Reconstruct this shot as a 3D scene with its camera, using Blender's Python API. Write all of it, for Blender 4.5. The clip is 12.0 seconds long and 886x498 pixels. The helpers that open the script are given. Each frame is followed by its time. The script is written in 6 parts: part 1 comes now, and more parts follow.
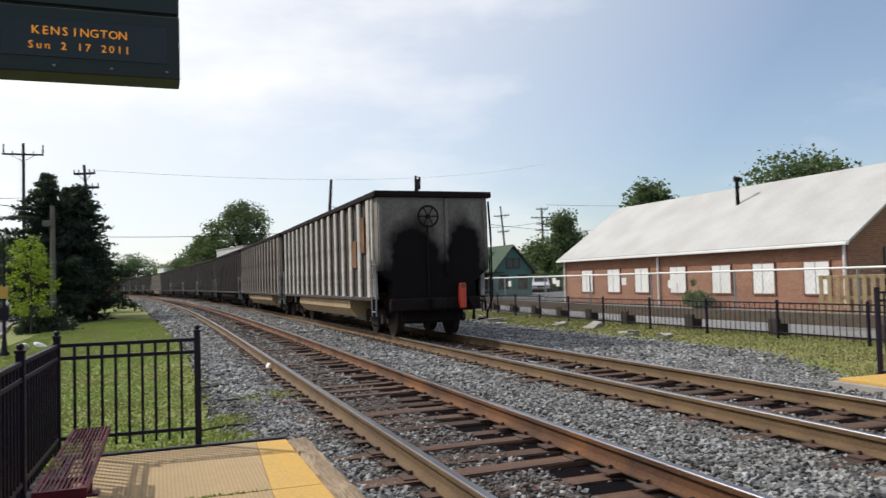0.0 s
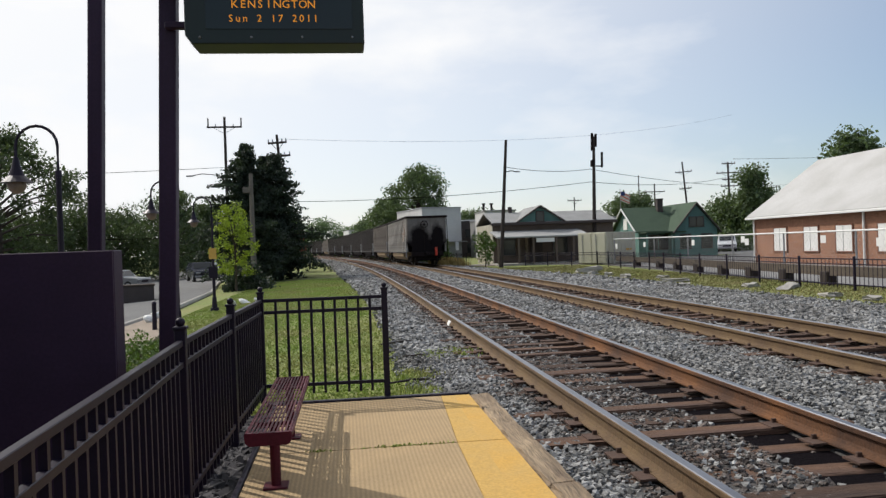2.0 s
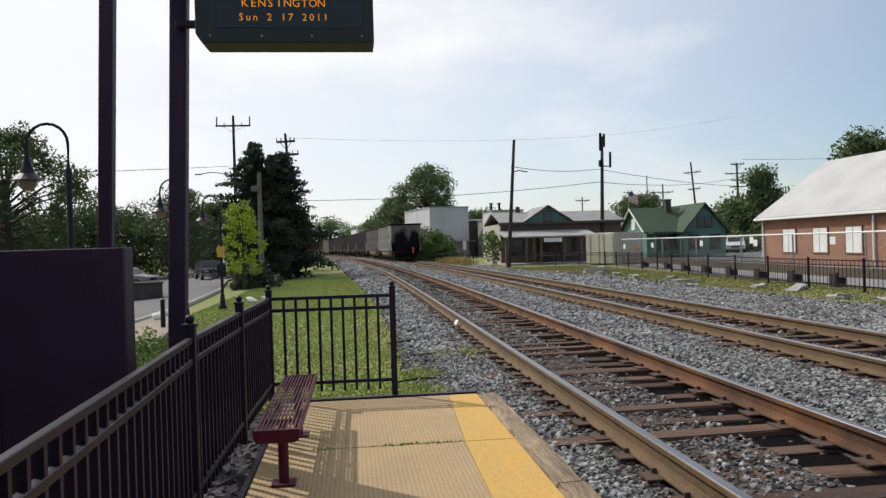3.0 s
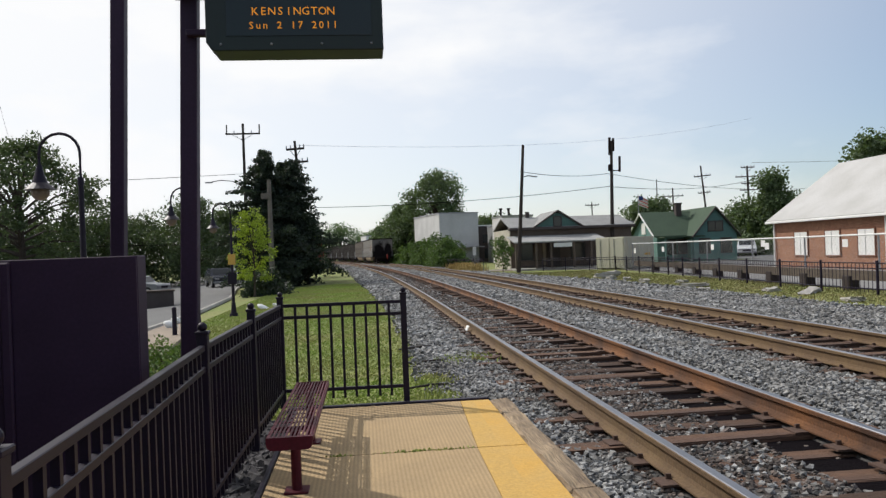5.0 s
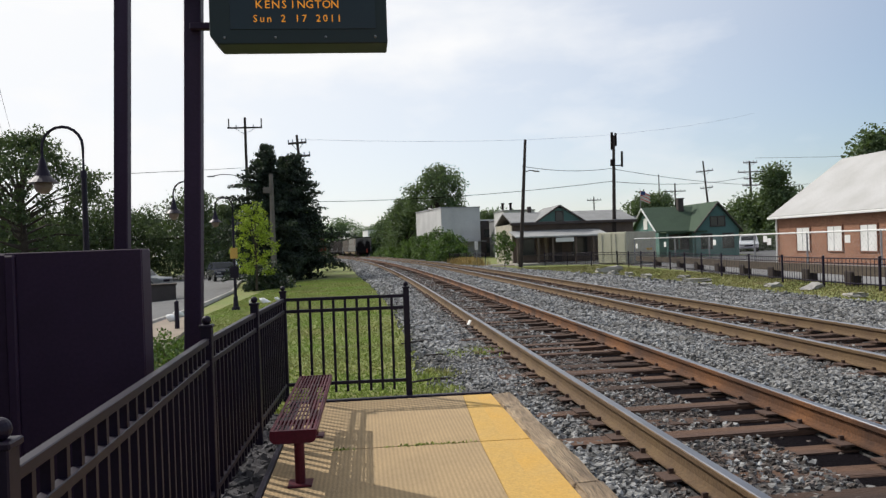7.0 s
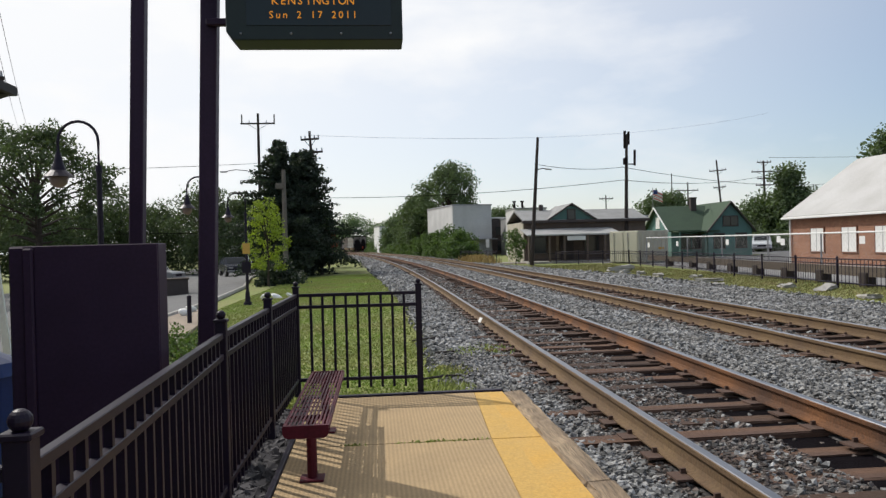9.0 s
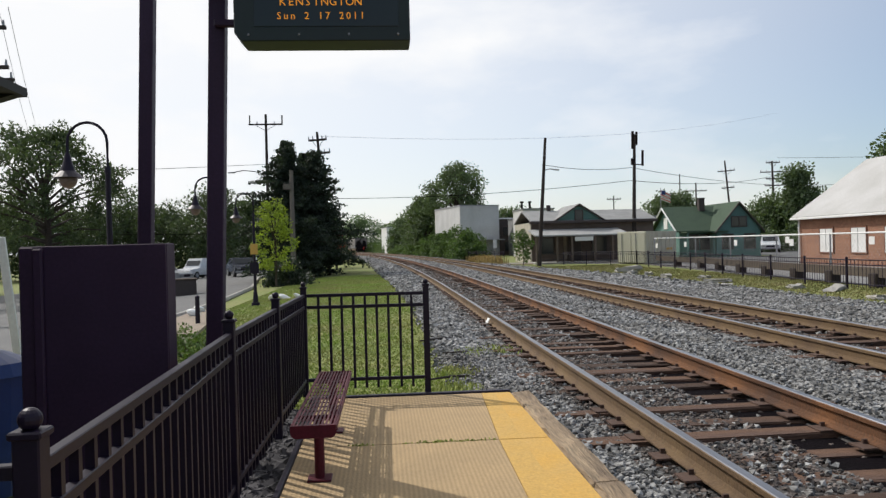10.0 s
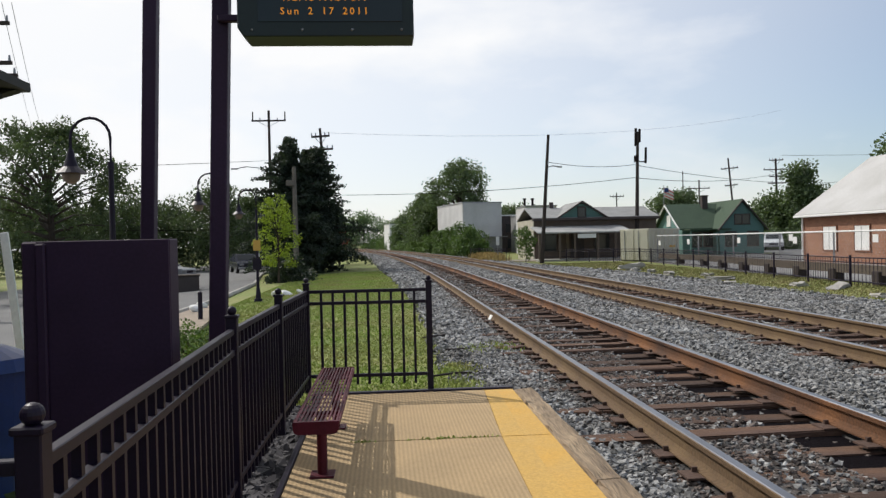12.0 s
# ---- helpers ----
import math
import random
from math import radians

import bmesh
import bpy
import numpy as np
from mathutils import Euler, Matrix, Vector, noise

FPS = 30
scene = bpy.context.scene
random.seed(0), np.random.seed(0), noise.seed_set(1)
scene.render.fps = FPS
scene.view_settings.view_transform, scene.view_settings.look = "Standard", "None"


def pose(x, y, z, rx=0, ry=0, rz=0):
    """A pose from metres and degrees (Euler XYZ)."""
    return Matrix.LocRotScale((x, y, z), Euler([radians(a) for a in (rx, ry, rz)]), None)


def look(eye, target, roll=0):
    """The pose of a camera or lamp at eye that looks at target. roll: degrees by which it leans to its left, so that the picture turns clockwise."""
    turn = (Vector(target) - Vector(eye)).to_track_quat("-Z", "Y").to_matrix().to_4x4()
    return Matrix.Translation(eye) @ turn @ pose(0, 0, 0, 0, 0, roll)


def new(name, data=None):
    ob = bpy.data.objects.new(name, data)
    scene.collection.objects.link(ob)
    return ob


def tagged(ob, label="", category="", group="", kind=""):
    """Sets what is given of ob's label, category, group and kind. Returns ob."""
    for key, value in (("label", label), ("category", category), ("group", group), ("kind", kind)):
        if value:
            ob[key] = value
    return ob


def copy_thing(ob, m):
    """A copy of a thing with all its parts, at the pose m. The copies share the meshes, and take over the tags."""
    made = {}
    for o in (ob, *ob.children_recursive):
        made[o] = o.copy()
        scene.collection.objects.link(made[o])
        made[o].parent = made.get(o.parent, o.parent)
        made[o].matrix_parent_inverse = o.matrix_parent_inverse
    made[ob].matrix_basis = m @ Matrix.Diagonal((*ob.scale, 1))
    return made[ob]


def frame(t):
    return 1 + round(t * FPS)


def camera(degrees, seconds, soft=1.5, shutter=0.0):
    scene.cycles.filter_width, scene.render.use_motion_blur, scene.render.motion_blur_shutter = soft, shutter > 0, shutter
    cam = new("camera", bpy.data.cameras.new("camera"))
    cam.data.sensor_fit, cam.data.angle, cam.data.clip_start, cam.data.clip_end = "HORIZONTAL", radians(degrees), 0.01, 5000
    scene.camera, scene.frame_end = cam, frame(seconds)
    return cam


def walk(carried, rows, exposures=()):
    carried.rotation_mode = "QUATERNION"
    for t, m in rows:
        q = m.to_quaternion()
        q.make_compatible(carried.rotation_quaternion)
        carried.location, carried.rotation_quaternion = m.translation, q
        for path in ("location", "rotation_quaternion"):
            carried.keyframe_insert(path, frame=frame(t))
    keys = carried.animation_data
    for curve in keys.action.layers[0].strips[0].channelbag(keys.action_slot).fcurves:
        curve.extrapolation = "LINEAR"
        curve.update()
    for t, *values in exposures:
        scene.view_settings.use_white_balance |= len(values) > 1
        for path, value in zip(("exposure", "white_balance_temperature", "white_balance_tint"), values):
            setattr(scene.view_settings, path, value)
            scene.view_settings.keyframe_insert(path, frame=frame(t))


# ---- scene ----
# camera and its path
cam = camera(59.7, 12.0, soft=1.4, shutter=0.12)
PATH = [
    (0.0, pose(0.079, -0.077, 1.479, 92.27, 1.61, -20.16)),
    (0.1, pose(0.075, -0.073, 1.476, 92.20, 1.56, -17.57)),
    (0.2, pose(0.070, -0.068, 1.474, 92.12, 1.51, -14.75)),
    (0.3, pose(0.066, -0.064, 1.471, 91.95, 1.46, -13.59)),
    (0.4, pose(0.062, -0.060, 1.469, 91.80, 1.41, -12.66)),
    (0.5, pose(0.057, -0.056, 1.466, 91.66, 1.36, -11.46)),
    (1.0, pose(0.043, -0.044, 1.462, 91.38, 1.62, -8.44)),
    (1.5, pose(0.047, -0.023, 1.461, 90.52, 1.95, -7.96)),
    (2.0, pose(0.045, -0.005, 1.458, 89.75, 2.00, -7.22)),
    (2.5, pose(0.038, -0.012, 1.460, 89.60, 1.74, -7.00)),
    (3.0, pose(0.037, -0.010, 1.455, 89.73, 1.71, -6.67)),
    (3.5, pose(0.028, -0.006, 1.455, 90.32, 2.12, -6.03)),
    (5.5, pose(0.028, -0.001, 1.454, 90.01, 2.18, -5.92)),
    (6.0, pose(0.024, 0.003, 1.452, 89.79, 2.16, -5.84)),
    (6.5, pose(0.022, 0.001, 1.452, 89.82, 2.09, -5.83)),
    (7.0, pose(0.015, -0.002, 1.453, 89.79, 2.00, -5.83)),
    (9.0, pose(-0.001, -0.003, 1.453, 89.61, 1.47, -5.01)),
    (9.5, pose(0.001, -0.009, 1.450, 89.67, 1.59, -4.71)),
    (10.0, pose(-0.001, -0.005, 1.451, 89.67, 1.47, -4.46)),
    (10.5, pose(-0.000, 0.000, 1.450, 89.69, 1.30, -4.20)),
    (11.0, pose(-0.004, -0.001, 1.449, 89.70, 1.25, -4.15)),
    (11.5, pose(-0.007, 0.003, 1.447, 89.53, 1.25, -4.21)),
    (12.0, pose(-0.005, 0.008, 1.448, 89.44, 1.31, -4.27)),
]
walk(cam, PATH, exposures=((0.0, -0.26, 6420, 11), (1.2, -0.35, 6420, 11), (12.0, -0.35, 6420, 11)))

# world, sun
SUN_TO = Vector((-0.77, 0.75, 1.0)).normalized()
world = bpy.data.worlds.new("sky")
scene.world = world
world.use_nodes = True
wn, wl = world.node_tree.nodes, world.node_tree.links
wn.clear()
w_out = wn.new("ShaderNodeOutputWorld")
w_bg = wn.new("ShaderNodeBackground")
w_sky = wn.new("ShaderNodeTexSky")
w_sky.sky_type = "NISHITA"
w_sky.sun_disc = False
w_sky.sun_elevation = math.asin(SUN_TO.z)
w_sky.sun_rotation = math.atan2(SUN_TO.x, SUN_TO.y)
w_sky.air_density, w_sky.dust_density, w_sky.ozone_density = 1.0, 0.7, 2.5
w_tc = wn.new("ShaderNodeTexCoord")
w_map = wn.new("ShaderNodeMapping")
w_map.inputs["Scale"].default_value = (1.2, 1.2, 3.2)
w_noise = wn.new("ShaderNodeTexNoise")
w_noise.inputs["Scale"].default_value = 2.1
w_noise.inputs["Detail"].default_value = 7
w_noise.inputs["Roughness"].default_value = 0.55
w_ramp = wn.new("ShaderNodeValToRGB")
w_ramp.color_ramp.elements[0].position, w_ramp.color_ramp.elements[1].position = 0.48, 0.74
w_ramp.color_ramp.elements[0].color, w_ramp.color_ramp.elements[1].color = (0, 0, 0, 1), (1, 1, 1, 1)
w_mul = wn.new("ShaderNodeMath")
w_mul.operation = "MULTIPLY_ADD"
w_mul.inputs[2].default_value = 0.0
w_mul.inputs[1].default_value = 0.45
w_mix = wn.new("ShaderNodeMix")
w_mix.data_type = "RGBA"
w_mix.inputs["B"].default_value = (8.3, 8.35, 8.3, 1)
w_dot = wn.new("ShaderNodeVectorMath")
w_dot.operation = "DOT_PRODUCT"
w_dot.inputs[1].default_value = tuple(SUN_TO)
w_haze = wn.new("ShaderNodeMapRange")
w_haze.inputs["From Min"].default_value, w_haze.inputs["From Max"].default_value = 0.17, 0.82
w_haze.inputs["To Min"].default_value, w_haze.inputs["To Max"].default_value = 0.11, 0.97
w_sum = wn.new("ShaderNodeMath")
w_sum.operation, w_sum.use_clamp = "ADD", True
wl.new(w_tc.outputs["Generated"], w_dot.inputs[0])
wl.new(w_dot.outputs["Value"], w_haze.inputs["Value"])
wl.new(w_haze.outputs["Result"], w_sum.inputs[0])
wl.new(w_mul.outputs["Value"], w_sum.inputs[1])
wl.new(w_tc.outputs["Generated"], w_map.inputs["Vector"])
wl.new(w_map.outputs["Vector"], w_noise.inputs["Vector"])
wl.new(w_noise.outputs["Fac"], w_ramp.inputs["Fac"])
wl.new(w_ramp.outputs["Color"], w_mul.inputs[0])
wl.new(w_sum.outputs["Value"], w_mix.inputs["Factor"])
wl.new(w_sky.outputs["Color"], w_mix.inputs["A"])
wl.new(w_mix.outputs["Result"], w_bg.inputs["Color"])
w_bg.inputs["Strength"].default_value = 0.15
wl.new(w_bg.outputs["Background"], w_out.inputs["Surface"])

sun = new("sun", bpy.data.lights.new("sun", "SUN"))
sun.data.energy = 4.2
sun.data.angle = radians(0.6)
sun.data.color = (1.0, 0.95, 0.87)
sun.matrix_world = look(SUN_TO * 60, (0, 0, 0))


# materials
def mat(name, base, rough=0.8, metal=0.0, vary=0.25, scale=6.0, fine=60.0, bump=0.0, second=None, second_amount=0.5, per_object=0.0, per_island=0.0, spec=0.5):
    """Base colour broken up by coarse stains and fine grain, with fine relief."""
    m = bpy.data.materials.new(name)
    m.use_nodes = True
    n, l = m.node_tree.nodes, m.node_tree.links
    bsdf = n["Principled BSDF"]
    bsdf.inputs["Roughness"].default_value = rough
    bsdf.inputs["Metallic"].default_value = metal
    bsdf.inputs["Specular IOR Level"].default_value = spec
    tc = n.new("ShaderNodeTexCoord")
    coarse = n.new("ShaderNodeTexNoise")
    coarse.inputs["Scale"].default_value = scale
    coarse.inputs["Detail"].default_value = 5
    grain = n.new("ShaderNodeTexNoise")
    grain.inputs["Scale"].default_value = fine
    grain.inputs["Detail"].default_value = 3
    for q in (coarse, grain):
        l.new(tc.outputs["Object"], q.inputs["Vector"])
    mix = n.new("ShaderNodeMix")
    mix.data_type = "RGBA"
    b2 = second or tuple(c * 0.55 for c in base)
    mix.inputs["A"].default_value = (*base, 1)
    mix.inputs["B"].default_value = (*b2, 1)
    ramp = n.new("ShaderNodeMapRange")
    ramp.inputs["From Min"].default_value, ramp.inputs["From Max"].default_value = 0.35, 0.7
    ramp.inputs["To Max"].default_value = second_amount
    l.new(coarse.outputs["Fac"], ramp.inputs["Value"])
    l.new(ramp.outputs["Result"], mix.inputs["Factor"])
    val = n.new("ShaderNodeMapRange")
    val.inputs["From Min"].default_value, val.inputs["From Max"].default_value = 0.25, 0.75
    val.inputs["To Min"].default_value, val.inputs["To Max"].default_value = 1 - vary, 1 + vary
    l.new(grain.outputs["Fac"], val.inputs["Value"])
    hsv = n.new("ShaderNodeHueSaturation")
    l.new(mix.outputs["Result"], hsv.inputs["Color"])
    top = val.outputs["Result"]
    for amount, node, out in ((per_object, "ShaderNodeObjectInfo", "Random"), (per_island, "ShaderNodeNewGeometry", "Random Per Island")):
        if amount:
            src = n.new(node)
            mr = n.new("ShaderNodeMapRange")
            mr.inputs["To Min"].default_value, mr.inputs["To Max"].default_value = 1 - amount, 1 + amount
            mu = n.new("ShaderNodeMath")
            mu.operation = "MULTIPLY"
            l.new(src.outputs[out], mr.inputs["Value"])
            l.new(mr.outputs["Result"], mu.inputs[0])
            l.new(top, mu.inputs[1])
            top = mu.outputs["Value"]
    l.new(top, hsv.inputs["Value"])
    l.new(hsv.outputs["Color"], bsdf.inputs["Base Color"])
    if bump:
        b = n.new("ShaderNodeBump")
        b.inputs["Strength"].default_value = bump
        b.inputs["Distance"].default_value = 0.02
        l.new(grain.outputs["Fac"], b.inputs["Height"])
        l.new(b.outputs["Normal"], bsdf.inputs["Normal"])
    return m


def leaf_mat(name, base, second):
    """Leaves that let some light through."""
    m = mat(name, base, 0.55, vary=0.3, scale=0.9, fine=9, second=second, second_amount=0.8, per_island=0.35, spec=0.3)
    n, l = m.node_tree.nodes, m.node_tree.links
    bsdf, out = n["Principled BSDF"], n["Material Output"]
    tr = n.new("ShaderNodeBsdfTranslucent")
    mx = n.new("ShaderNodeMixShader")
    mx.inputs[0].default_value = 0.22
    hsv = [q for q in n if q.type == "HUE_SAT"][0]
    gain = n.new("ShaderNodeMix")
    gain.data_type, gain.blend_type = "RGBA", "MULTIPLY"
    gain.inputs["Factor"].default_value = 1
    gain.inputs["B"].default_value = (1.6, 1.7, 0.7, 1)
    l.new(hsv.outputs["Color"], gain.inputs["A"])
    l.new(gain.outputs["Result"], tr.inputs["Color"])
    l.new(bsdf.outputs["BSDF"], mx.inputs[1])
    l.new(tr.outputs["BSDF"], mx.inputs[2])
    l.new(mx.outputs["Shader"], out.inputs["Surface"])
    return m


def glow(name, colour, strength):
    m = bpy.data.materials.new(name)
    m.use_nodes = True
    b = m.node_tree.nodes["Principled BSDF"]
    b.inputs["Base Color"].default_value = (*colour, 1)
    b.inputs["Emission Color"].default_value = (*colour, 1)
    b.inputs["Emission Strength"].default_value = strength
    return m


M_GRASS = mat("grass_ground", (0.14, 0.18, 0.034), 0.95, vary=0.4, scale=0.45, fine=9, bump=0.5, second=(0.24, 0.20, 0.08), second_amount=0.6)
M_BLADE = mat("grass_blades", (0.29, 0.385, 0.07), 0.8, vary=0.18, scale=0.6, fine=10, second=(0.36, 0.30, 0.12), second_amount=0.7, per_island=0.07)
M_VERGE = mat("rough_verge_grass", (0.20, 0.205, 0.06), 0.8, vary=0.3, scale=0.5, fine=10, second=(0.29, 0.235, 0.11), second_amount=0.8, per_island=0.2)
M_DRY = mat("dry_grass", (0.42, 0.31, 0.11), 0.9, vary=0.3, scale=2, fine=14, per_island=0.3)
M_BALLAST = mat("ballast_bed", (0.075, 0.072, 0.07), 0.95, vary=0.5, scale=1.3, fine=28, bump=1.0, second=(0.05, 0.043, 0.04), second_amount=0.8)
M_STONE = mat("ballast_stone", (0.25, 0.25, 0.245), 0.9, vary=0.2, scale=1.1, fine=60, second=(0.12, 0.112, 0.10), second_amount=0.85, per_island=0.75)
M_STONE_RUST = mat("ballast_stone_rusty", (0.115, 0.098, 0.088), 0.9, vary=0.2, scale=1.5, fine=60, second=(0.075, 0.055, 0.045), second_amount=0.8, per_island=0.7)
M_CRIB = mat("crib_black", (0.006, 0.0045, 0.006), 0.95, vary=0.4, scale=3, fine=50, bump=0.6, spec=0.05)
# Shade along the railing is put into this stone colour.
M_STONE_SHADE = mat("shade_dark_stone", (0.06, 0.056, 0.06), 0.9, vary=0.2, scale=1.5, fine=60, per_island=0.5)
M_TIE = mat("tie_wood", (0.098, 0.052, 0.030), 0.95, vary=0.35, scale=3, fine=50, bump=0.7, second=(0.060, 0.036, 0.028), second_amount=0.8, per_object=0.4)
M_RUST = mat("rail_rust", (0.18, 0.076, 0.026), 0.85, metal=0.1, vary=0.3, scale=1.1, fine=40, bump=0.3, second=(0.035, 0.018, 0.013), second_amount=1.0)
M_RUST_DUST = mat("rail_dusty_rust", (0.15, 0.095, 0.045), 0.85, metal=0.1, vary=0.2, scale=2.2, fine=40, bump=0.3, second=(0.085, 0.05, 0.03), second_amount=0.7)
M_STEEL = mat("rail_polished_steel", (0.22, 0.22, 0.24), 0.36, metal=1.0, vary=0.1, scale=2, fine=90)
M_PLATE = mat("tie_plate_iron", (0.10, 0.06, 0.045), 0.85, metal=0.2, vary=0.3, scale=6, fine=60)
M_CONC = mat("platform_concrete", (0.43, 0.30, 0.155), 0.9, vary=0.14, scale=1.6, fine=70, bump=0.35, second=(0.33, 0.235, 0.125), second_amount=0.7)
M_YELLOW = mat("platform_yellow_paint", (0.57, 0.325, 0.06), 0.8, vary=0.14, scale=2.6, fine=60, bump=0.3, second=(0.50, 0.33, 0.11), second_amount=0.6)
M_YELLOW_WORN = mat("platform_yellow_paint_worn", (0.545, 0.33, 0.078), 0.85, vary=0.16, scale=3.5, fine=60, bump=0.3, second=(0.50, 0.32, 0.10), second_amount=0.6)
M_EDGE = mat("weathered_timber", (0.36, 0.265, 0.165), 0.9, vary=0.4, scale=7, fine=45, bump=0.9, second=(0.10, 0.068, 0.045), second_amount=0.85)
def add_grooves(m, scale, depth):
    """Fine brushed grooves across the slab."""
    n, l = m.node_tree.nodes, m.node_tree.links
    bsdf = n["Principled BSDF"]
    hsv = [q for q in n if q.type == "HUE_SAT"][0]
    tc = [q for q in n if q.type == "TEX_COORD"][0]
    wv = n.new("ShaderNodeTexWave")
    wv.bands_direction = "X"
    wv.inputs["Scale"].default_value = scale
    wv.inputs["Distortion"].default_value = 1.2
    wv.inputs["Detail"].default_value = 3
    wv.inputs["Detail Scale"].default_value = 3
    l.new(tc.outputs["Object"], wv.inputs["Vector"])
    mr = n.new("ShaderNodeMapRange")
    mr.inputs["To Min"].default_value, mr.inputs["To Max"].default_value = 1 - depth, 1 + depth * 0.4
    l.new(wv.outputs["Fac"], mr.inputs["Value"])
    mu = n.new("ShaderNodeMix")
    mu.data_type, mu.blend_type = "RGBA", "MULTIPLY"
    mu.inputs["Factor"].default_value = 1
    l.new(hsv.outputs["Color"], mu.inputs["A"])
    l.new(mr.outputs["Result"], mu.inputs["B"])
    l.new(mu.outputs["Result"], bsdf.inputs["Base Color"])


def stretch(m, scale):
    """Draws the coarse and fine grain out along one way."""
    n, l = m.node_tree.nodes, m.node_tree.links
    tc = [q for q in n if q.type == "TEX_COORD"][0]
    mp = n.new("ShaderNodeMapping")
    mp.inputs["Scale"].default_value = scale
    l.new(tc.outputs["Object"], mp.inputs["Vector"])
    for q in n:
        if q.type == "TEX_NOISE":
            l.new(mp.outputs["Vector"], q.inputs["Vector"])


add_grooves(M_CONC, 11.0, 0.16)
stretch(M_EDGE, (1.6, 0.14, 1.6))
stretch(M_TIE, (0.2, 1.8, 1.8))
M_CONC_GREY = mat("grey_concrete", (0.36, 0.34, 0.31), 0.9, vary=0.15, scale=2, fine=40, bump=0.3)
M_BLACK = mat("black_painted_steel", (0.0125, 0.007, 0.020), 0.45, metal=0.0, vary=0.2, scale=5, fine=80, spec=0.25)
M_PURPLE = mat("dark_plum_painted_steel", (0.037, 0.017, 0.042), 0.55, vary=0.15, scale=3, fine=60, spec=0.25)
M_GREEN_DK = mat("dark_green_sign_paint", (0.004, 0.014, 0.011), 0.5, vary=0.15, scale=3, fine=60)
M_GLASS_DK = mat("sign_face_dark_glass", (0.003, 0.011, 0.0095), 0.3, vary=0.1, scale=3, fine=40)
M_LED = glow("amber_led", (1.0, 0.36, 0.02), 0.4)
M_BENCH = mat("maroon_bench_coating", (0.09, 0.009, 0.02), 0.5, vary=0.2, scale=5, fine=60, spec=0.2)
M_GREY_STEEL = mat("galvanised_steel", (0.33, 0.33, 0.34), 0.5, metal=0.6, vary=0.15, scale=4, fine=60)
M_WHITE = mat("white_paint", (0.74, 0.74, 0.72), 0.6, vary=0.08, scale=1.5, fine=30, second=(0.62, 0.61, 0.58), second_amount=0.6)
M_ROOF_W = mat("pale_coated_metal_roof", (0.45, 0.445, 0.435), 0.6, vary=0.07, scale=0.5, fine=12, second=(0.31, 0.30, 0.28), second_amount=0.6)
M_TEAL = mat("teal_clapboard_paint", (0.10, 0.20, 0.18), 0.8, vary=0.1, scale=1.5, fine=20, second=(0.08, 0.16, 0.145))
M_GREEN_ROOF = mat("green_shingles", (0.05, 0.085, 0.05), 0.9, vary=0.25, scale=1.2, fine=14, second=(0.035, 0.06, 0.038), per_island=0.15)
M_GREY_ROOF = mat("grey_shingles", (0.27, 0.27, 0.265), 0.85, vary=0.2, scale=1.2, fine=14)
M_TAN = mat("tan_wall_paint", (0.27, 0.215, 0.16), 0.85, vary=0.1, scale=1.5, fine=20)
M_GREY_BLOCK = mat("grey_block_wall", (0.36, 0.36, 0.37), 0.9, vary=0.12, scale=0.8, fine=10)
M_BEIGE_BOX = mat("beige_container_paint", (0.50, 0.48, 0.38), 0.7, vary=0.1, scale=1.0, fine=20, second=(0.38, 0.35, 0.27))
M_WINDOW = mat("dark_window_glass", (0.02, 0.025, 0.028), 0.12, vary=0.1, scale=1, fine=10)
M_TRIM_DK = mat("dark_brown_trim", (0.06, 0.045, 0.04), 0.7, vary=0.2, scale=2, fine=20)
M_ASPHALT = mat("asphalt", (0.10, 0.10, 0.10), 0.9, vary=0.18, scale=0.5, fine=30, bump=0.3, second=(0.14, 0.14, 0.135), second_amount=0.7)
M_POLE = mat("pole_wood", (0.042, 0.031, 0.027), 0.9, vary=0.25, scale=3, fine=30)
M_POLE_PALE = mat("pale_pole_wood", (0.16, 0.14, 0.12), 0.9, vary=0.25, scale=3, fine=30)
M_BARK = mat("bark", (0.06, 0.045, 0.035), 0.95, vary=0.3, scale=3, fine=20, bump=0.5)
M_CAR_RIB = mat("hopper_rib_pale", (0.50, 0.47, 0.43), 0.75, vary=0.2, scale=1.5, fine=9, second=(0.22, 0.18, 0.15), second_amount=0.7)
M_CAR_RIB_DULL = mat("hopper_rib_dull", (0.27, 0.235, 0.205), 0.75, vary=0.2, scale=1.5, fine=9, second=(0.12, 0.09, 0.075), second_amount=0.8)
M_CAR_DK = mat("hopper_brown", (0.036, 0.026, 0.024), 0.8, vary=0.25, scale=0.9, fine=9, second=(0.022, 0.017, 0.016), second_amount=0.9)
M_UNDER = mat("underframe_grime", (0.018, 0.013, 0.013), 0.9, vary=0.3, scale=2, fine=20, spec=0.12)
M_SOOT = mat("coal_soot", (0.028, 0.022, 0.022), 0.9, vary=0.3, scale=2, fine=20)
M_TANK = mat("tan_dirty_pipe", (0.42, 0.30, 0.17), 0.7, vary=0.2, scale=2, fine=20)
M_WHEEL = mat("wheel_steel", (0.07, 0.055, 0.048), 0.5, metal=0.7, vary=0.2, scale=4, fine=30)
M_RED = mat("red_marker_plastic", (0.65, 0.06, 0.03), 0.4, vary=0.1)
M_BLUE = mat("blue_plastic", (0.01, 0.035, 0.16), 0.4, vary=0.1)
M_TYRE = mat("tyre_rubber", (0.015, 0.015, 0.015), 0.8, vary=0.1)
M_L_DARK = leaf_mat("conifer_needles", (0.034, 0.050, 0.034), (0.022, 0.032, 0.026))
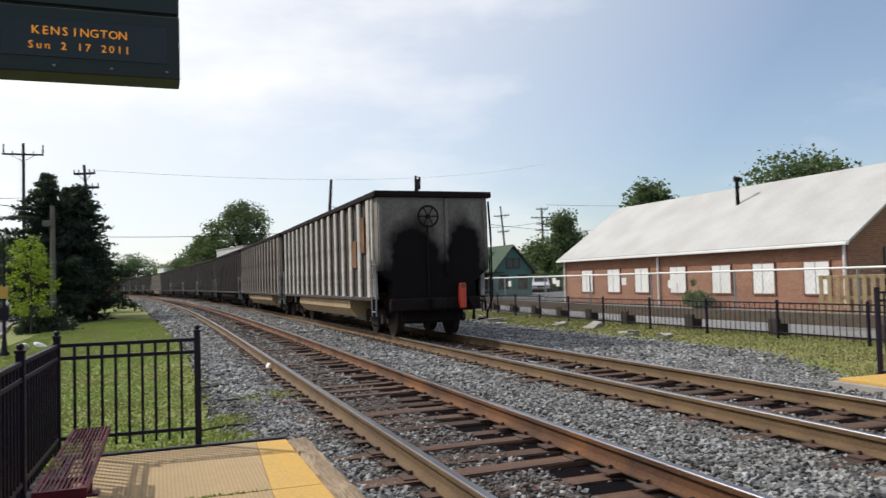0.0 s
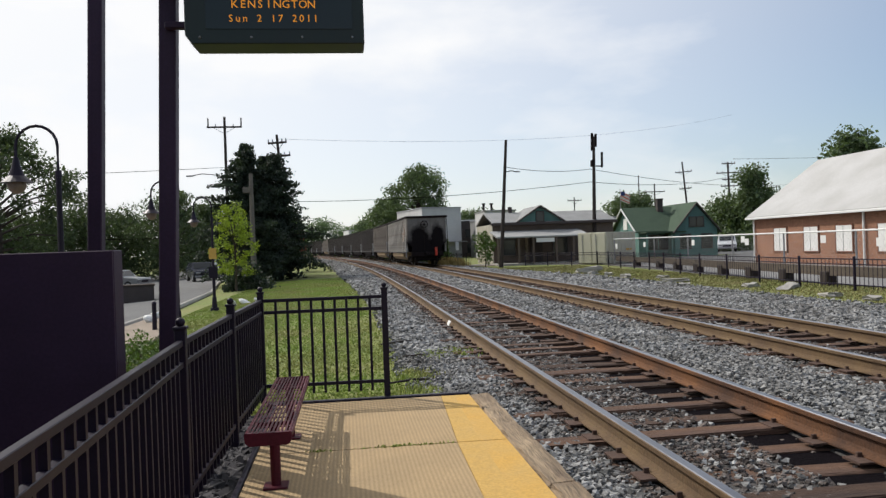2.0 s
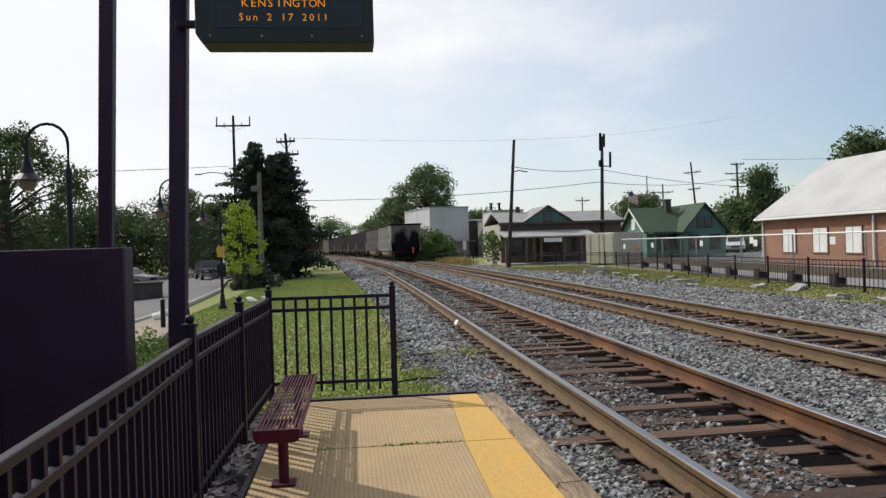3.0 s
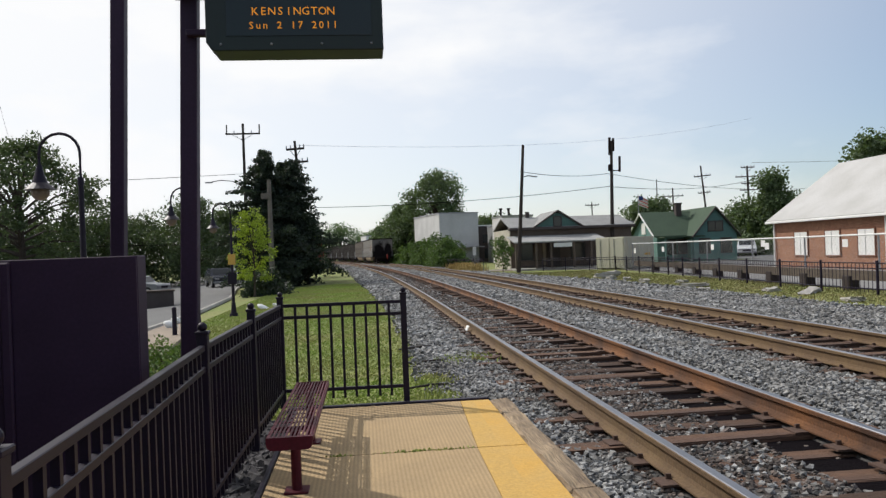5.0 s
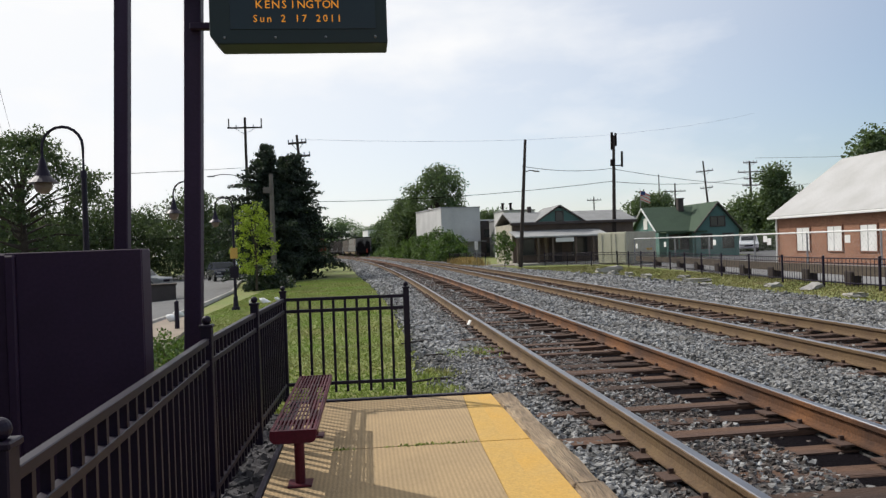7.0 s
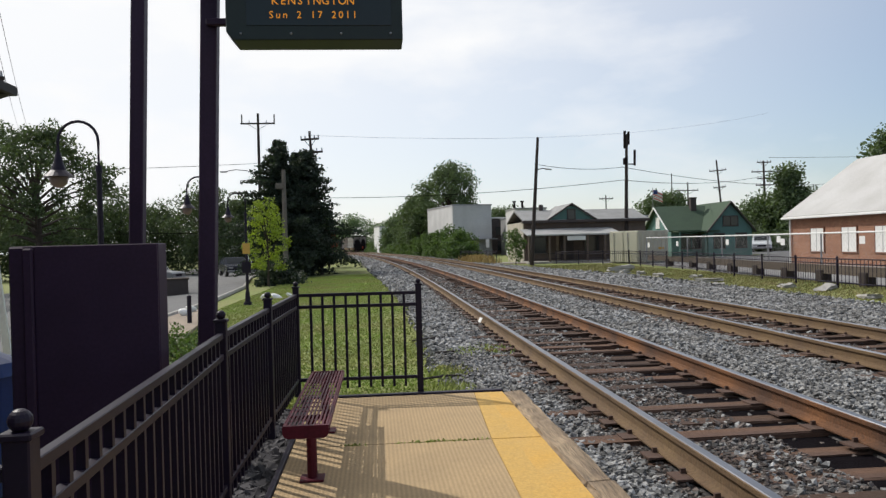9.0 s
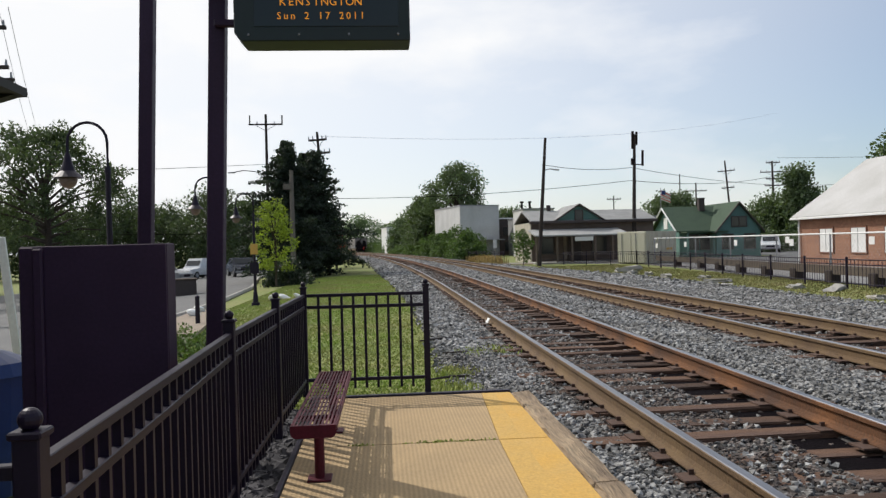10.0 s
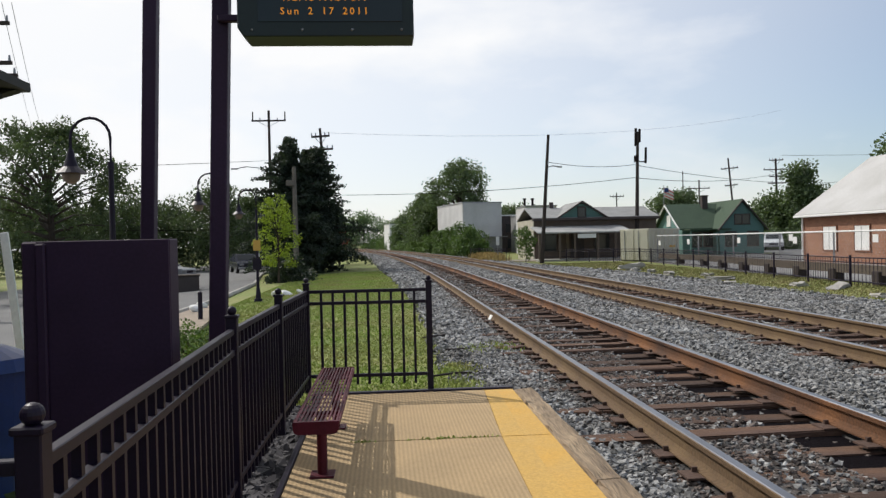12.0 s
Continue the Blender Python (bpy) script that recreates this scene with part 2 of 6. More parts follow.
M_L_OAK = leaf_mat("oak_leaves", (0.078, 0.108, 0.050), (0.048, 0.070, 0.034))
M_L_MID = leaf_mat("shrub_leaves", (0.095, 0.15, 0.042), (0.055, 0.095, 0.03))
M_L_LIME = leaf_mat("lime_green_leaves", (0.27, 0.34, 0.04), (0.19, 0.26, 0.035))
M_L_RED = leaf_mat("crimson_leaves", (0.22, 0.05, 0.04), (0.12, 0.05, 0.03))
# Distance haze is mixed into these two leaf colours, making them paler.
M_L_HAZE = leaf_mat("hazed_green_leaves", (0.105, 0.148, 0.070), (0.070, 0.10, 0.05))
M_L_FAR = leaf_mat("far_hazed_leaves", (0.13, 0.185, 0.10), (0.10, 0.145, 0.085))


# mesh tools
def box(bm, c, s, rz=0.0, bevel=0.0, m=None):
    mtx = (m or Matrix()) @ Matrix.Translation(c) @ Matrix.Rotation(rz, 4, "Z") @ Matrix.Diagonal((*s, 1))
    made = bmesh.ops.create_cube(bm, size=1, matrix=mtx)
    if bevel:
        edges = list({e for v in made["verts"] for e in v.link_edges})
        bmesh.ops.bevel(bm, geom=edges, offset=bevel, segments=1, affect="EDGES")
    return bm


def rod(bm, p, q, r1, r2=None, seg=10):
    p, q = Vector(p), Vector(q)
    d = q - p
    mtx = Matrix.Translation((p + q) / 2) @ d.to_track_quat("Z", "Y").to_matrix().to_4x4()
    bmesh.ops.create_cone(bm, cap_ends=True, segments=seg, radius1=r1, radius2=r1 if r2 is None else r2, depth=d.length, matrix=mtx)
    return bm


def ball(bm, c, r, seg=12):
    bmesh.ops.create_uvsphere(bm, u_segments=seg, v_segments=max(6, seg // 2 + 2), radius=r, matrix=Matrix.Translation(c))
    return bm


def tube(bm, pts, r, seg=8):
    """A round bar along points, with joined rings."""
    rings = []
    for i, p in enumerate(pts):
        a, b = Vector(pts[max(i - 1, 0)]), Vector(pts[min(i + 1, len(pts) - 1)])
        qt = (b - a).to_track_quat("Z", "Y")
        rr = r[i] if isinstance(r, (list, tuple)) else r
        rings.append([bm.verts.new(Vector(p) + qt @ Vector((rr * math.cos(k * math.tau / seg), rr * math.sin(k * math.tau / seg), 0))) for k in range(seg)])
    for u, v in zip(rings, rings[1:]):
        for k in range(seg):
            bm.faces.new((u[k], u[(k + 1) % seg], v[(k + 1) % seg], v[k]))
    bm.faces.new(list(reversed(rings[0])))
    bm.faces.new(rings[-1])
    return bm


def prism(bm, outline, p, q):
    """A closed outline of 2D points (side, up) drawn out straight from p to q, which lie level."""
    p, q = Vector(p), Vector(q)
    d = (q - p).normalized()
    side = d.cross(Vector((0, 0, 1)))
    up = Vector((0, 0, 1))
    a = [bm.verts.new(p + side * x + up * z) for x, z in outline]
    b = [bm.verts.new(q + side * x + up * z) for x, z in outline]
    n = len(outline)
    for i in range(n):
        bm.faces.new((a[i], a[(i + 1) % n], b[(i + 1) % n], b[i]))
    bm.faces.new(list(reversed(a)))
    bm.faces.new(b)
    bmesh.ops.recalc_face_normals(bm, faces=bm.faces)
    return bm


def slab(bm, pts, z0, z1):
    """A flat slab with the outline pts."""
    lo = [bm.verts.new((x, y, z0)) for x, y in pts]
    hi = [bm.verts.new((x, y, z1)) for x, y in pts]
    n = len(pts)
    for i in range(n):
        bm.faces.new((lo[i], lo[(i + 1) % n], hi[(i + 1) % n], hi[i]))
    bm.faces.new(hi)
    bm.faces.new(list(reversed(lo)))
    bmesh.ops.recalc_face_normals(bm, faces=bm.faces)
    return bm


def data(name, bm, material, smooth=False):
    me = bpy.data.meshes.new(name)
    bm.to_mesh(me)
    bm.free()
    for one in (material if isinstance(material, (list, tuple)) else (material,)):
        me.materials.append(one)
    if smooth:
        for p in me.polygons:
            p.use_smooth = True
    return me


def part(name, bm, material, parent=None, label="", smooth=False, at=None):
    ob = new(name, data(name, bm, material, smooth) if isinstance(bm, bmesh.types.BMesh) else bm)
    if parent:
        ob.parent = parent
    if at is not None:
        ob.matrix_basis = at
    return tagged(ob, label)


def thing(name, m, label, category, group="", kind=""):
    ob = new(name)
    ob.empty_display_size = 0.2
    ob.matrix_basis = m
    return tagged(ob, label, category, group, kind)


def structure(name, bm, material, label, category):
    return tagged(part(name, bm, material), label, category, kind="structure")


def B():
    return bmesh.new()


# the railway's curve
CURVE_S = np.arange(-40.0, 560.0, 1.0)
CURVE_K = np.interp(CURVE_S, [-40, 18, 26, 105, 125, 560], [0, 0, 1 / 1080, 1 / 1080, 1 / 2200, 1 / 2200])
CURVE_A = np.cumsum(CURVE_K)
CURVE_X = -np.cumsum(np.sin(CURVE_A))
CURVE_Y = CURVE_S[0] + np.cumsum(np.cos(CURVE_A)) - 1.0


def on_track(lateral, s, z=0.0):
    """Point and heading (radians to the left) at s metres along, lateral metres to the right."""
    a = float(np.interp(s, CURVE_S, CURVE_A))
    x, y = float(np.interp(s, CURVE_S, CURVE_X)), float(np.interp(s, CURVE_S, CURVE_Y))
    return Vector((x + lateral * math.cos(a), y + lateral * math.sin(a), z)), a


TRACK_1, TRACK_2, RAIL_Z = 2.78, 6.36, 0.10

# ground
def soup(name, verts, faces, material, smooth=False):
    me = bpy.data.meshes.new(name)
    me.from_pydata(verts, [], faces)
    me.materials.append(material)
    me.update()
    return me


def ground_height(x, y):
    """Level by the railway, falling a little to the street."""
    h = -0.17
    if 2.0 <= x <= 8.2 and y < 40:
        return -0.5
    if x < -2.2:
        h -= 0.16 * min(1, (-2.2 - x) / 3)
    if x < -5.2:
        h -= 0.75 * min(1, (-5.2 - x) / 12)
    return h


def build_ground():
    xs = [-2500, -600, -150, -60, -30, -17.2, -12, -9, -6, -5.2, -4, -3, -2.2, -1, 0, 1.2, 2.0, 8.2, 9, 12, 15, 20, 40, 80, 200, 700, 2500]
    ys = [-600, -100, -30, -10, 0, 4, 8, 12, 18, 25, 35, 50, 80, 120, 200, 500, 1200, 4500]
    v = [(x, y, ground_height(x, y)) for y in ys for x in xs]
    w = len(xs)
    f = [(j * w + i, j * w + i + 1, (j + 1) * w + i + 1, (j + 1) * w + i) for j in range(len(ys) - 1) for i in range(w - 1)]
    tagged(new("ground", soup("ground", v, f, M_GRASS)), "mown green grass ground with dry patches beside the railway", "ground", kind="structure")


build_ground()


def bed_mesh():
    """The bed's cross-section along the curve, hollowed out beside the inner rail of the near track."""
    prof = [(0.6, -0.2), (1.5, -0.115), (2.95, -0.125), (3.04, -0.16), (3.46, -0.16), (3.5, -0.12), (6.5, -0.125), (6.64, -0.16), (7.02, -0.16), (7.08, -0.12), (8.8, -0.115), (9.8, -0.2)]
    bm, prev = B(), None
    for i in range(120):
        sv = -25 + i * 3.75
        row = [bm.verts.new(on_track(x, sv, z)[0]) for x, z in prof]
        if prev:
            for k in range(len(prof) - 1):
                bm.faces.new((prev[k], prev[k + 1], row[k + 1], row[k]))
        prev = row
    return bm


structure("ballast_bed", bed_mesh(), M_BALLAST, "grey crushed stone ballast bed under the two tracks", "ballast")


def hollow_mesh(x0, x1, z):
    bm, prev = B(), None
    for i in range(60):
        sv = -3 + i * 1.7
        row = [bm.verts.new(on_track(x, sv, z)[0]) for x in (x0, x1)]
        if prev:
            bm.faces.new((prev[0], prev[1], row[1], row[0]))
        prev = row
    return bm


# Flat near-black strips laid over the hollowed bed, just below the tie tops.
structure("crib_strip", hollow_mesh(3.0, 3.475, -0.128), M_CRIB, "flat black strip beside the near rail", "ballast")
structure("crib_strip", hollow_mesh(6.66, 7.04, -0.13), M_CRIB, "flat black strip beside the far rail", "ballast")


def left_edge(s):
    return np.interp(s, [7.5, 14, 21, 34, 45, 61, 130], [0.72, 0.78, 0.78, 0.42, 0.07, -0.2, -0.2])


def right_edge(s):
    return np.interp(s, [3, 7.4, 8.4, 9.6, 12, 17, 22, 34, 45, 60, 130], [8.4, 8.4, 9.4, 10.1, 11.3, 11.4, 11.3, 11.3, 10.0, 9.0, 9.0])


def apron_mesh():
    bm, prev = B(), None
    for i in range(45):
        sv = 7.5 + i * 2.8
        row = [bm.verts.new(on_track(x, sv, z)[0]) for x, z in ((float(left_edge(sv)) + 0.15, -0.163), (1.2, -0.15), (9.2, -0.15), (float(right_edge(sv)) - 0.2, -0.163))]
        if prev:
            for k in range(3):
                bm.faces.new((prev[k], prev[k + 1], row[k + 1], row[k]))
        prev = row
    return bm


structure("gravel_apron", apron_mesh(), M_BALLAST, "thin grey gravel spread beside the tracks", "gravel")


def stones(name, n, xr, yr, size, z, material, seed, keep=None):
    """Loose angular stones, each a warped six-cornered chip, strewn over a stretch of the bed."""
    rg = np.random.default_rng(seed)
    u = rg.uniform(xr[0], xr[1], n)
    s = rg.uniform(yr[0], yr[1], n)
    a = np.interp(s, CURVE_S, CURVE_A)
    cx = np.interp(s, CURVE_S, CURVE_X) + u * np.cos(a)
    cy = np.interp(s, CURVE_S, CURVE_Y) + u * np.sin(a)
    ok = keep(u, s, rg) if keep else np.ones(n, bool)
    cx, cy, u = cx[ok], cy[ok], u[ok]
    n = len(cx)
    sz = size * rg.uniform(0.6, 1.4, n)
    base = np.array([(math.cos(k * math.pi / 3), math.sin(k * math.pi / 3), 0.62 if k % 2 == 0 else -0.62) for k in (0, 2, 4, 1, 3, 5)], float)
    pts = base[None] * rg.uniform(0.8, 1.15, (n, 6, 1)) + rg.uniform(-0.22, 0.22, (n, 6, 3))
    ang = rg.uniform(0, math.tau, n)
    tilt = rg.uniform(-0.7, 0.7, n)
    ca, sa, ct, st = np.cos(ang), np.sin(ang), np.cos(tilt), np.sin(tilt)
    x, y, zz = pts[..., 0], pts[..., 1], pts[..., 2] * 0.75
    y, zz = y * ct[:, None] - zz * st[:, None], y * st[:, None] + zz * ct[:, None]
    x, y = x * ca[:, None] - y * sa[:, None], x * sa[:, None] + y * ca[:, None]
    pts = np.stack([x, y, zz], -1) * (sz / 2)[:, None, None]
    zc = z(u, rg) if callable(z) else np.full(n, z)
    pts += np.stack([cx, cy, zc + sz * 0.12], -1)[:, None]
    tri = np.array([(0, 1, 2), (5, 4, 3), (0, 3, 1), (3, 4, 1), (1, 4, 2), (4, 5, 2), (2, 5, 0), (5, 3, 0)])
    faces = (tri[None] + (np.arange(n) * 6)[:, None, None]).reshape(-1, 3)
    me = bpy.data.meshes.new(name)
    me.vertices.add(n * 6)
    me.vertices.foreach_set("co", pts.reshape(-1))
    me.loops.add(len(faces) * 3)
    me.loops.foreach_set("vertex_index", faces.reshape(-1).astype(np.int32))
    me.polygons.add(len(faces))
    me.polygons.foreach_set("loop_start", np.arange(0, len(faces) * 3, 3, dtype=np.int32))
    me.update(calc_edges=True)
    me.shade_flat()
    me.materials.append(material)
    return me


def in_gauge(u):
    return ((np.abs(u - TRACK_1) < 0.66) | (np.abs(u - TRACK_2) < 0.66))


def near_rail(u):
    d = np.minimum(np.abs(u - TRACK_1), np.abs(u - TRACK_2))
    return d


def bed_level(u, rg):
    d = near_rail(u)
    base = np.where(d < 1.35, -0.122, -0.095)
    base = np.where(u < 1.5, -0.10 - 0.05 * (1.5 - u), base)
    base = np.where(u < 0.5, -0.15, base)
    base = np.where(u > 8.2, -0.10 - 0.045 * (u - 8.2), base)
    base = np.where(u > 9.3, -0.15, base)
    return base + rg.uniform(-0.02, 0.025, len(u))


def clean(u, s, rg):
    d = near_rail(u)
    edge = np.clip((right_edge(s) - u) / 1.5 + 0.15, 0, 1) * np.clip((u - left_edge(s)) / 0.5 + 0.3, 0, 1)
    return (d > 0.98) & (rg.uniform(0, 1, len(u)) < edge) & ~((u < 1.42) & (s < 7.5))


def crib_level(u, rg):
    hollow = ((u > 3.02) & (u < 3.47)) | ((u > 6.62) & (u < 7.03))
    return np.where(hollow, -0.14, -0.132) + rg.uniform(-0.02, 0.026, len(u))


def dirty(u, s, rg):
    d = near_rail(u)
    hollow = ((u > 3.02) & (u < 3.47)) | ((u > 6.62) & (u < 7.03))
    return (d < 1.05) & (np.abs(d - 0.7525) > 0.075) & ~(hollow & (rg.uniform(0, 1, len(u)) < 0.985))


for k, (nn, yr, size) in enumerate(((150000, (3.9, 11), 0.045), (100000, (11, 24), 0.070), (64000, (24, 52), 0.12), (22000, (52, 130), 0.2))):
    tagged(new("ballast_stones", stones("ballast_stones", nn, (-1.4, 13.6), yr, size, bed_level, M_STONE, 11 + k, clean)), "loose pale grey crushed stones between and beside the tracks", "ballast stones", kind="stuff")
for k, (nn, yr, size) in enumerate(((46000, (3.9, 11), 0.038), (32000, (11, 24), 0.062), (22000, (24, 60), 0.09))):
    tagged(new("ballast_stones", stones("ballast_stones", nn, (1.5, 8.0), yr, size, crib_level, M_STONE_RUST, 31 + k, dirty)), "rust-stained crushed stones between the rails", "ballast stones", kind="stuff")


for k, (nn, yr, size) in enumerate(((17000, (3.9, 11), 0.042), (14000, (11, 24), 0.07), (9000, (24, 60), 0.1))):
    tagged(new("ballast_stones", stones("ballast_stones", nn, (1.5, 8.0), yr, size, crib_level, M_STONE, 131 + k, dirty)), "pale crushed stones scattered between the rails", "ballast stones", kind="stuff")
tagged(new("ballast_stones", stones("ballast_stones", 2600, (-1.02, -0.67), (1.0, 7.5), 0.09, -0.14, M_STONE_SHADE, 77)), "loose stones under the railing, coloured dark for shade", "gravel", kind="stuff")

# tracks
RAIL_OUT = [(-0.07, 0.0), (0.07, 0.0), (0.07, 0.012), (0.018, 0.028), (0.009, 0.05), (0.009, 0.12), (0.034, 0.135), (0.036, 0.165), (0.028, 0.173), (-0.028, 0.173), (-0.036, 0.165), (-0.034, 0.135), (-0.009, 0.12), (-0.009, 0.05), (-0.018, 0.028), (-0.07, 0.012)]


def rail_mesh(bm, lateral, s0, s1, step, outline, zb):
    prev = None
    n = int((s1 - s0) / step) + 1
    for i in range(n + 1):
        s = s0 + (s1 - s0) * i / n
        row = [bm.verts.new(on_track(lateral + x, s, zb + z)[0]) for x, z in outline]
        if prev:
            m = len(outline)
            for k in range(m):
                bm.faces.new((prev[k], prev[(k + 1) % m], row[(k + 1) % m], row[k]))
        prev = row
    bmesh.ops.recalc_face_normals(bm, faces=bm.faces)
    return bm


def tie_mesh(seed):
    rg = random.Random(seed)
    bm = box(B(), (0, 0, -0.085), (2.6, 0.23, 0.17), bevel=0.012)
    for v in bm.verts:
        v.co += Vector((rg.uniform(-0.03, 0.03), rg.uniform(-0.012, 0.012), rg.uniform(-0.006, 0.006)))
    return data("tie", bm, M_TIE)


TIES = [tie_mesh(i) for i in range(8)]


def build_track(name, centre, label, rust):
    tr = thing(name, pose(0, 0, 0), label, "railway track", kind="structure")
    for side in (-0.7525, 0.7525):
        part("rail", rail_mesh(B(), centre + side, -20, 420, 3.0, RAIL_OUT, RAIL_Z - 0.175), rust[0 if side < 0 else 1], tr, "rusty steel rail")
        part("running_surface", rail_mesh(B(), centre + side, -20, 420, 3.0, [(-0.032, -0.002), (0.032, -0.002), (0.027, 0.004), (-0.027, 0.004)], RAIL_Z - 0.0025), M_STEEL, tr, "polished steel rail head")
    rg = random.Random(int(centre * 10))
    plates, far_ties = B(), B()
    s, i = -3.0, 0
    while s < 160:
        p, a = on_track(centre + rg.uniform(-0.05, 0.05), s, RAIL_Z - 0.185 + rg.choice((-0.03, -0.018, -0.008, 0.0, 0.004)))
        m = Matrix.Translation(p) @ Matrix.Rotation(a + rg.uniform(-0.04, 0.04), 4, "Z")
        if s < 118:
            part("tie", TIES[rg.randrange(8)], None, tr, at=m)
        else:
            box(far_ties, (0, 0, -0.085), (2.6, 0.23, 0.17), m=m)
        if s < 60:
            for side in (-0.7525, 0.7525):
                q, _ = on_track(centre + side, s, RAIL_Z - 0.183)
                mm = Matrix.Translation(q) @ Matrix.Rotation(a, 4, "Z")
                box(plates, (0, 0, 0.006), (0.36, 0.18, 0.014), m=mm)
                if s < 25:
                    for sx, sy in ((-0.085, 0.05), (0.085, -0.05)):
                        box(plates, (sx, sy, 0.025), (0.035, 0.022, 0.04), m=mm)
        s += 0.52 + rg.uniform(-0.03, 0.03)
        i += 1
    part("tie_plates", plates, M_PLATE, tr, "rusty iron tie plates with spikes")
    tagged(part("far_ties", far_ties, M_TIE, tr), kind="stuff")
    return tr


build_track("track_1", TRACK_1, "railway track with rusty rails on weathered wooden ties", (M_RUST_DUST, M_RUST))
build_track("track_2", TRACK_2, "second railway track with brown rails on wooden ties", (M_RUST_DUST, M_RUST_DUST))

# platform
PLAT_END, PLAT_L, PLAT_R = 7.42, -0.64, 1.19


def build_platform():
    base = structure("platform", slab(B(), [(PLAT_L, -9), (1.4, -9), (1.4, PLAT_END), (PLAT_L, PLAT_END)], -0.3, -0.03), M_CONC_GREY, "low concrete station platform with a yellow edge strip", "platform")
    joints = [PLAT_END - 0.02, 5.62, 3.8, 1.9, 0.0, -2.0, -4.5, -9]
    def border(y):
        return float(np.interp(y, [4.3, 5.64, 7.4], [0.77, 0.815, 0.912]))

    for a, b in zip(joints, joints[1:]):
        a, b = a - 0.007, b + 0.007
        p, q = border(a), border(b)
        pm, qm = p + 0.46 * (PLAT_R - p), q + 0.46 * (PLAT_R - q)
        part("concrete_slab", slab(B(), [(PLAT_L + 0.006, b), (q - 0.002, b), (p - 0.002, a), (PLAT_L + 0.006, a)], -0.032, 0.008), M_CONC, base, "tan brushed concrete slab")
        part("warning_strip", slab(B(), [(q + 0.002, b), (qm - 0.0002, b), (pm - 0.0002, a), (p + 0.002, a)], -0.032, 0.008), M_YELLOW_WORN, base, "faded yellow painted strip")
        part("warning_strip", slab(B(), [(qm + 0.0002, b), (PLAT_R - 0.004, b), (PLAT_R - 0.004, a), (pm + 0.0002, a)], -0.032, 0.008), M_YELLOW, base, "worn yellow painted edge strip")
    y = PLAT_END
    for ln in (2.9, 2.6, 3.2, 3.0, 3.0):
        bm = box(B(), (0, 0, 0), (0.19, ln - 0.012, 0.17), bevel=0.018)
        bmesh.ops.subdivide_edges(bm, edges=[e for e in bm.edges if e.calc_length() > 1], cuts=14)
        rg = random.Random(int(ln * 10))
        for v in bm.verts:
            v.co += Vector((rg.uniform(-0.013, 0.013), 0, rg.uniform(-0.012, 0.008)))
        part("edge_timber", bm, M_EDGE, base, "cracked weathered timber edging", at=pose(1.30, y - ln / 2, -0.078))
        y -= ln
    part("end_kerb", box(B(), ((PLAT_L - 0.1 + 1.2) / 2, PLAT_END + 0.05, -0.10), (1.2 - PLAT_L + 0.1, 0.07, 0.24), bevel=0.008), M_BLACK, base, "dark steel kerb at the platform's end")
    part("back_kerb", box(B(), (PLAT_L - 0.02, PLAT_END / 2 - 4.5, -0.11), (0.035, PLAT_END + 9, 0.26), bevel=0.006), M_BLACK, base, "dark steel kerb along the platform's back")


build_platform()


# railing
def picket_fence(name, posts, height, label, group="", picket=0.105, r=0.0095, rail=0.032, post=0.058, caps=True, gap=0.16, top2=0.13):
    """A black steel railing between the posts given as points on its foot line."""
    th = thing(name, pose(posts[0][0], posts[0][1], posts[0][2]), label, "fence", group)
    o = Vector(posts[0])
    for p in posts:
        q = Vector(p) - o
        bm = box(B(), (q.x, q.y, q.z + height / 2 + 0.03), (post, post, height + 0.06), bevel=0.004)
        part("post", bm, M_BLACK, th)
        if caps:
            cap = box(B(), (q.x, q.y, q.z + height + 0.065), (post + 0.014, post + 0.014, 0.018), bevel=0.004)
            ball(cap, (q.x, q.y, q.z + height + 0.096), 0.026, 16)
            part("ball_finial", cap, M_BLACK, th, smooth=False)
    for p, q in zip(posts, posts[1:]):
        a, b = Vector(p) - o, Vector(q) - o
        d = b - a
        ang = math.atan2(d.y, d.x)
        mid = (a + b) / 2
        ln = d.length - post
        for z in (height - 0.016, height - top2, gap):
            part("rail", box(B(), (0, 0, 0), (ln, rail, rail), bevel=0.003), M_BLACK, th, at=Matrix.Translation(mid + Vector((0, 0, z))) @ Matrix.Rotation(ang, 4, "Z"))
        n = max(1, int(round(ln / picket)))
        bar = data("picket", box(B(), (0, 0, 0), (r * 2, r * 2, height - 0.085)), M_BLACK)
        for i in range(1, n):
            c = a + d * (post / 2 + ln * i / n) / d.length
            part("picket", bar, None, th, at=Matrix.Translation(c + Vector((0, 0, height / 2 + 0.03))) @ Matrix.Rotation(ang, 4, "Z"))
    return th


picket_fence("railing", [(-3.1, 1.60, 0), (-0.772, 1.73, 0), (-0.849, 4.29, 0), (-0.828, 5.96, 0), (-0.785, 7.60, 0), (0.405, 7.55, 0)], 1.0, "black steel railing with ball finials around the platform's end", picket=0.114, r=0.0122)


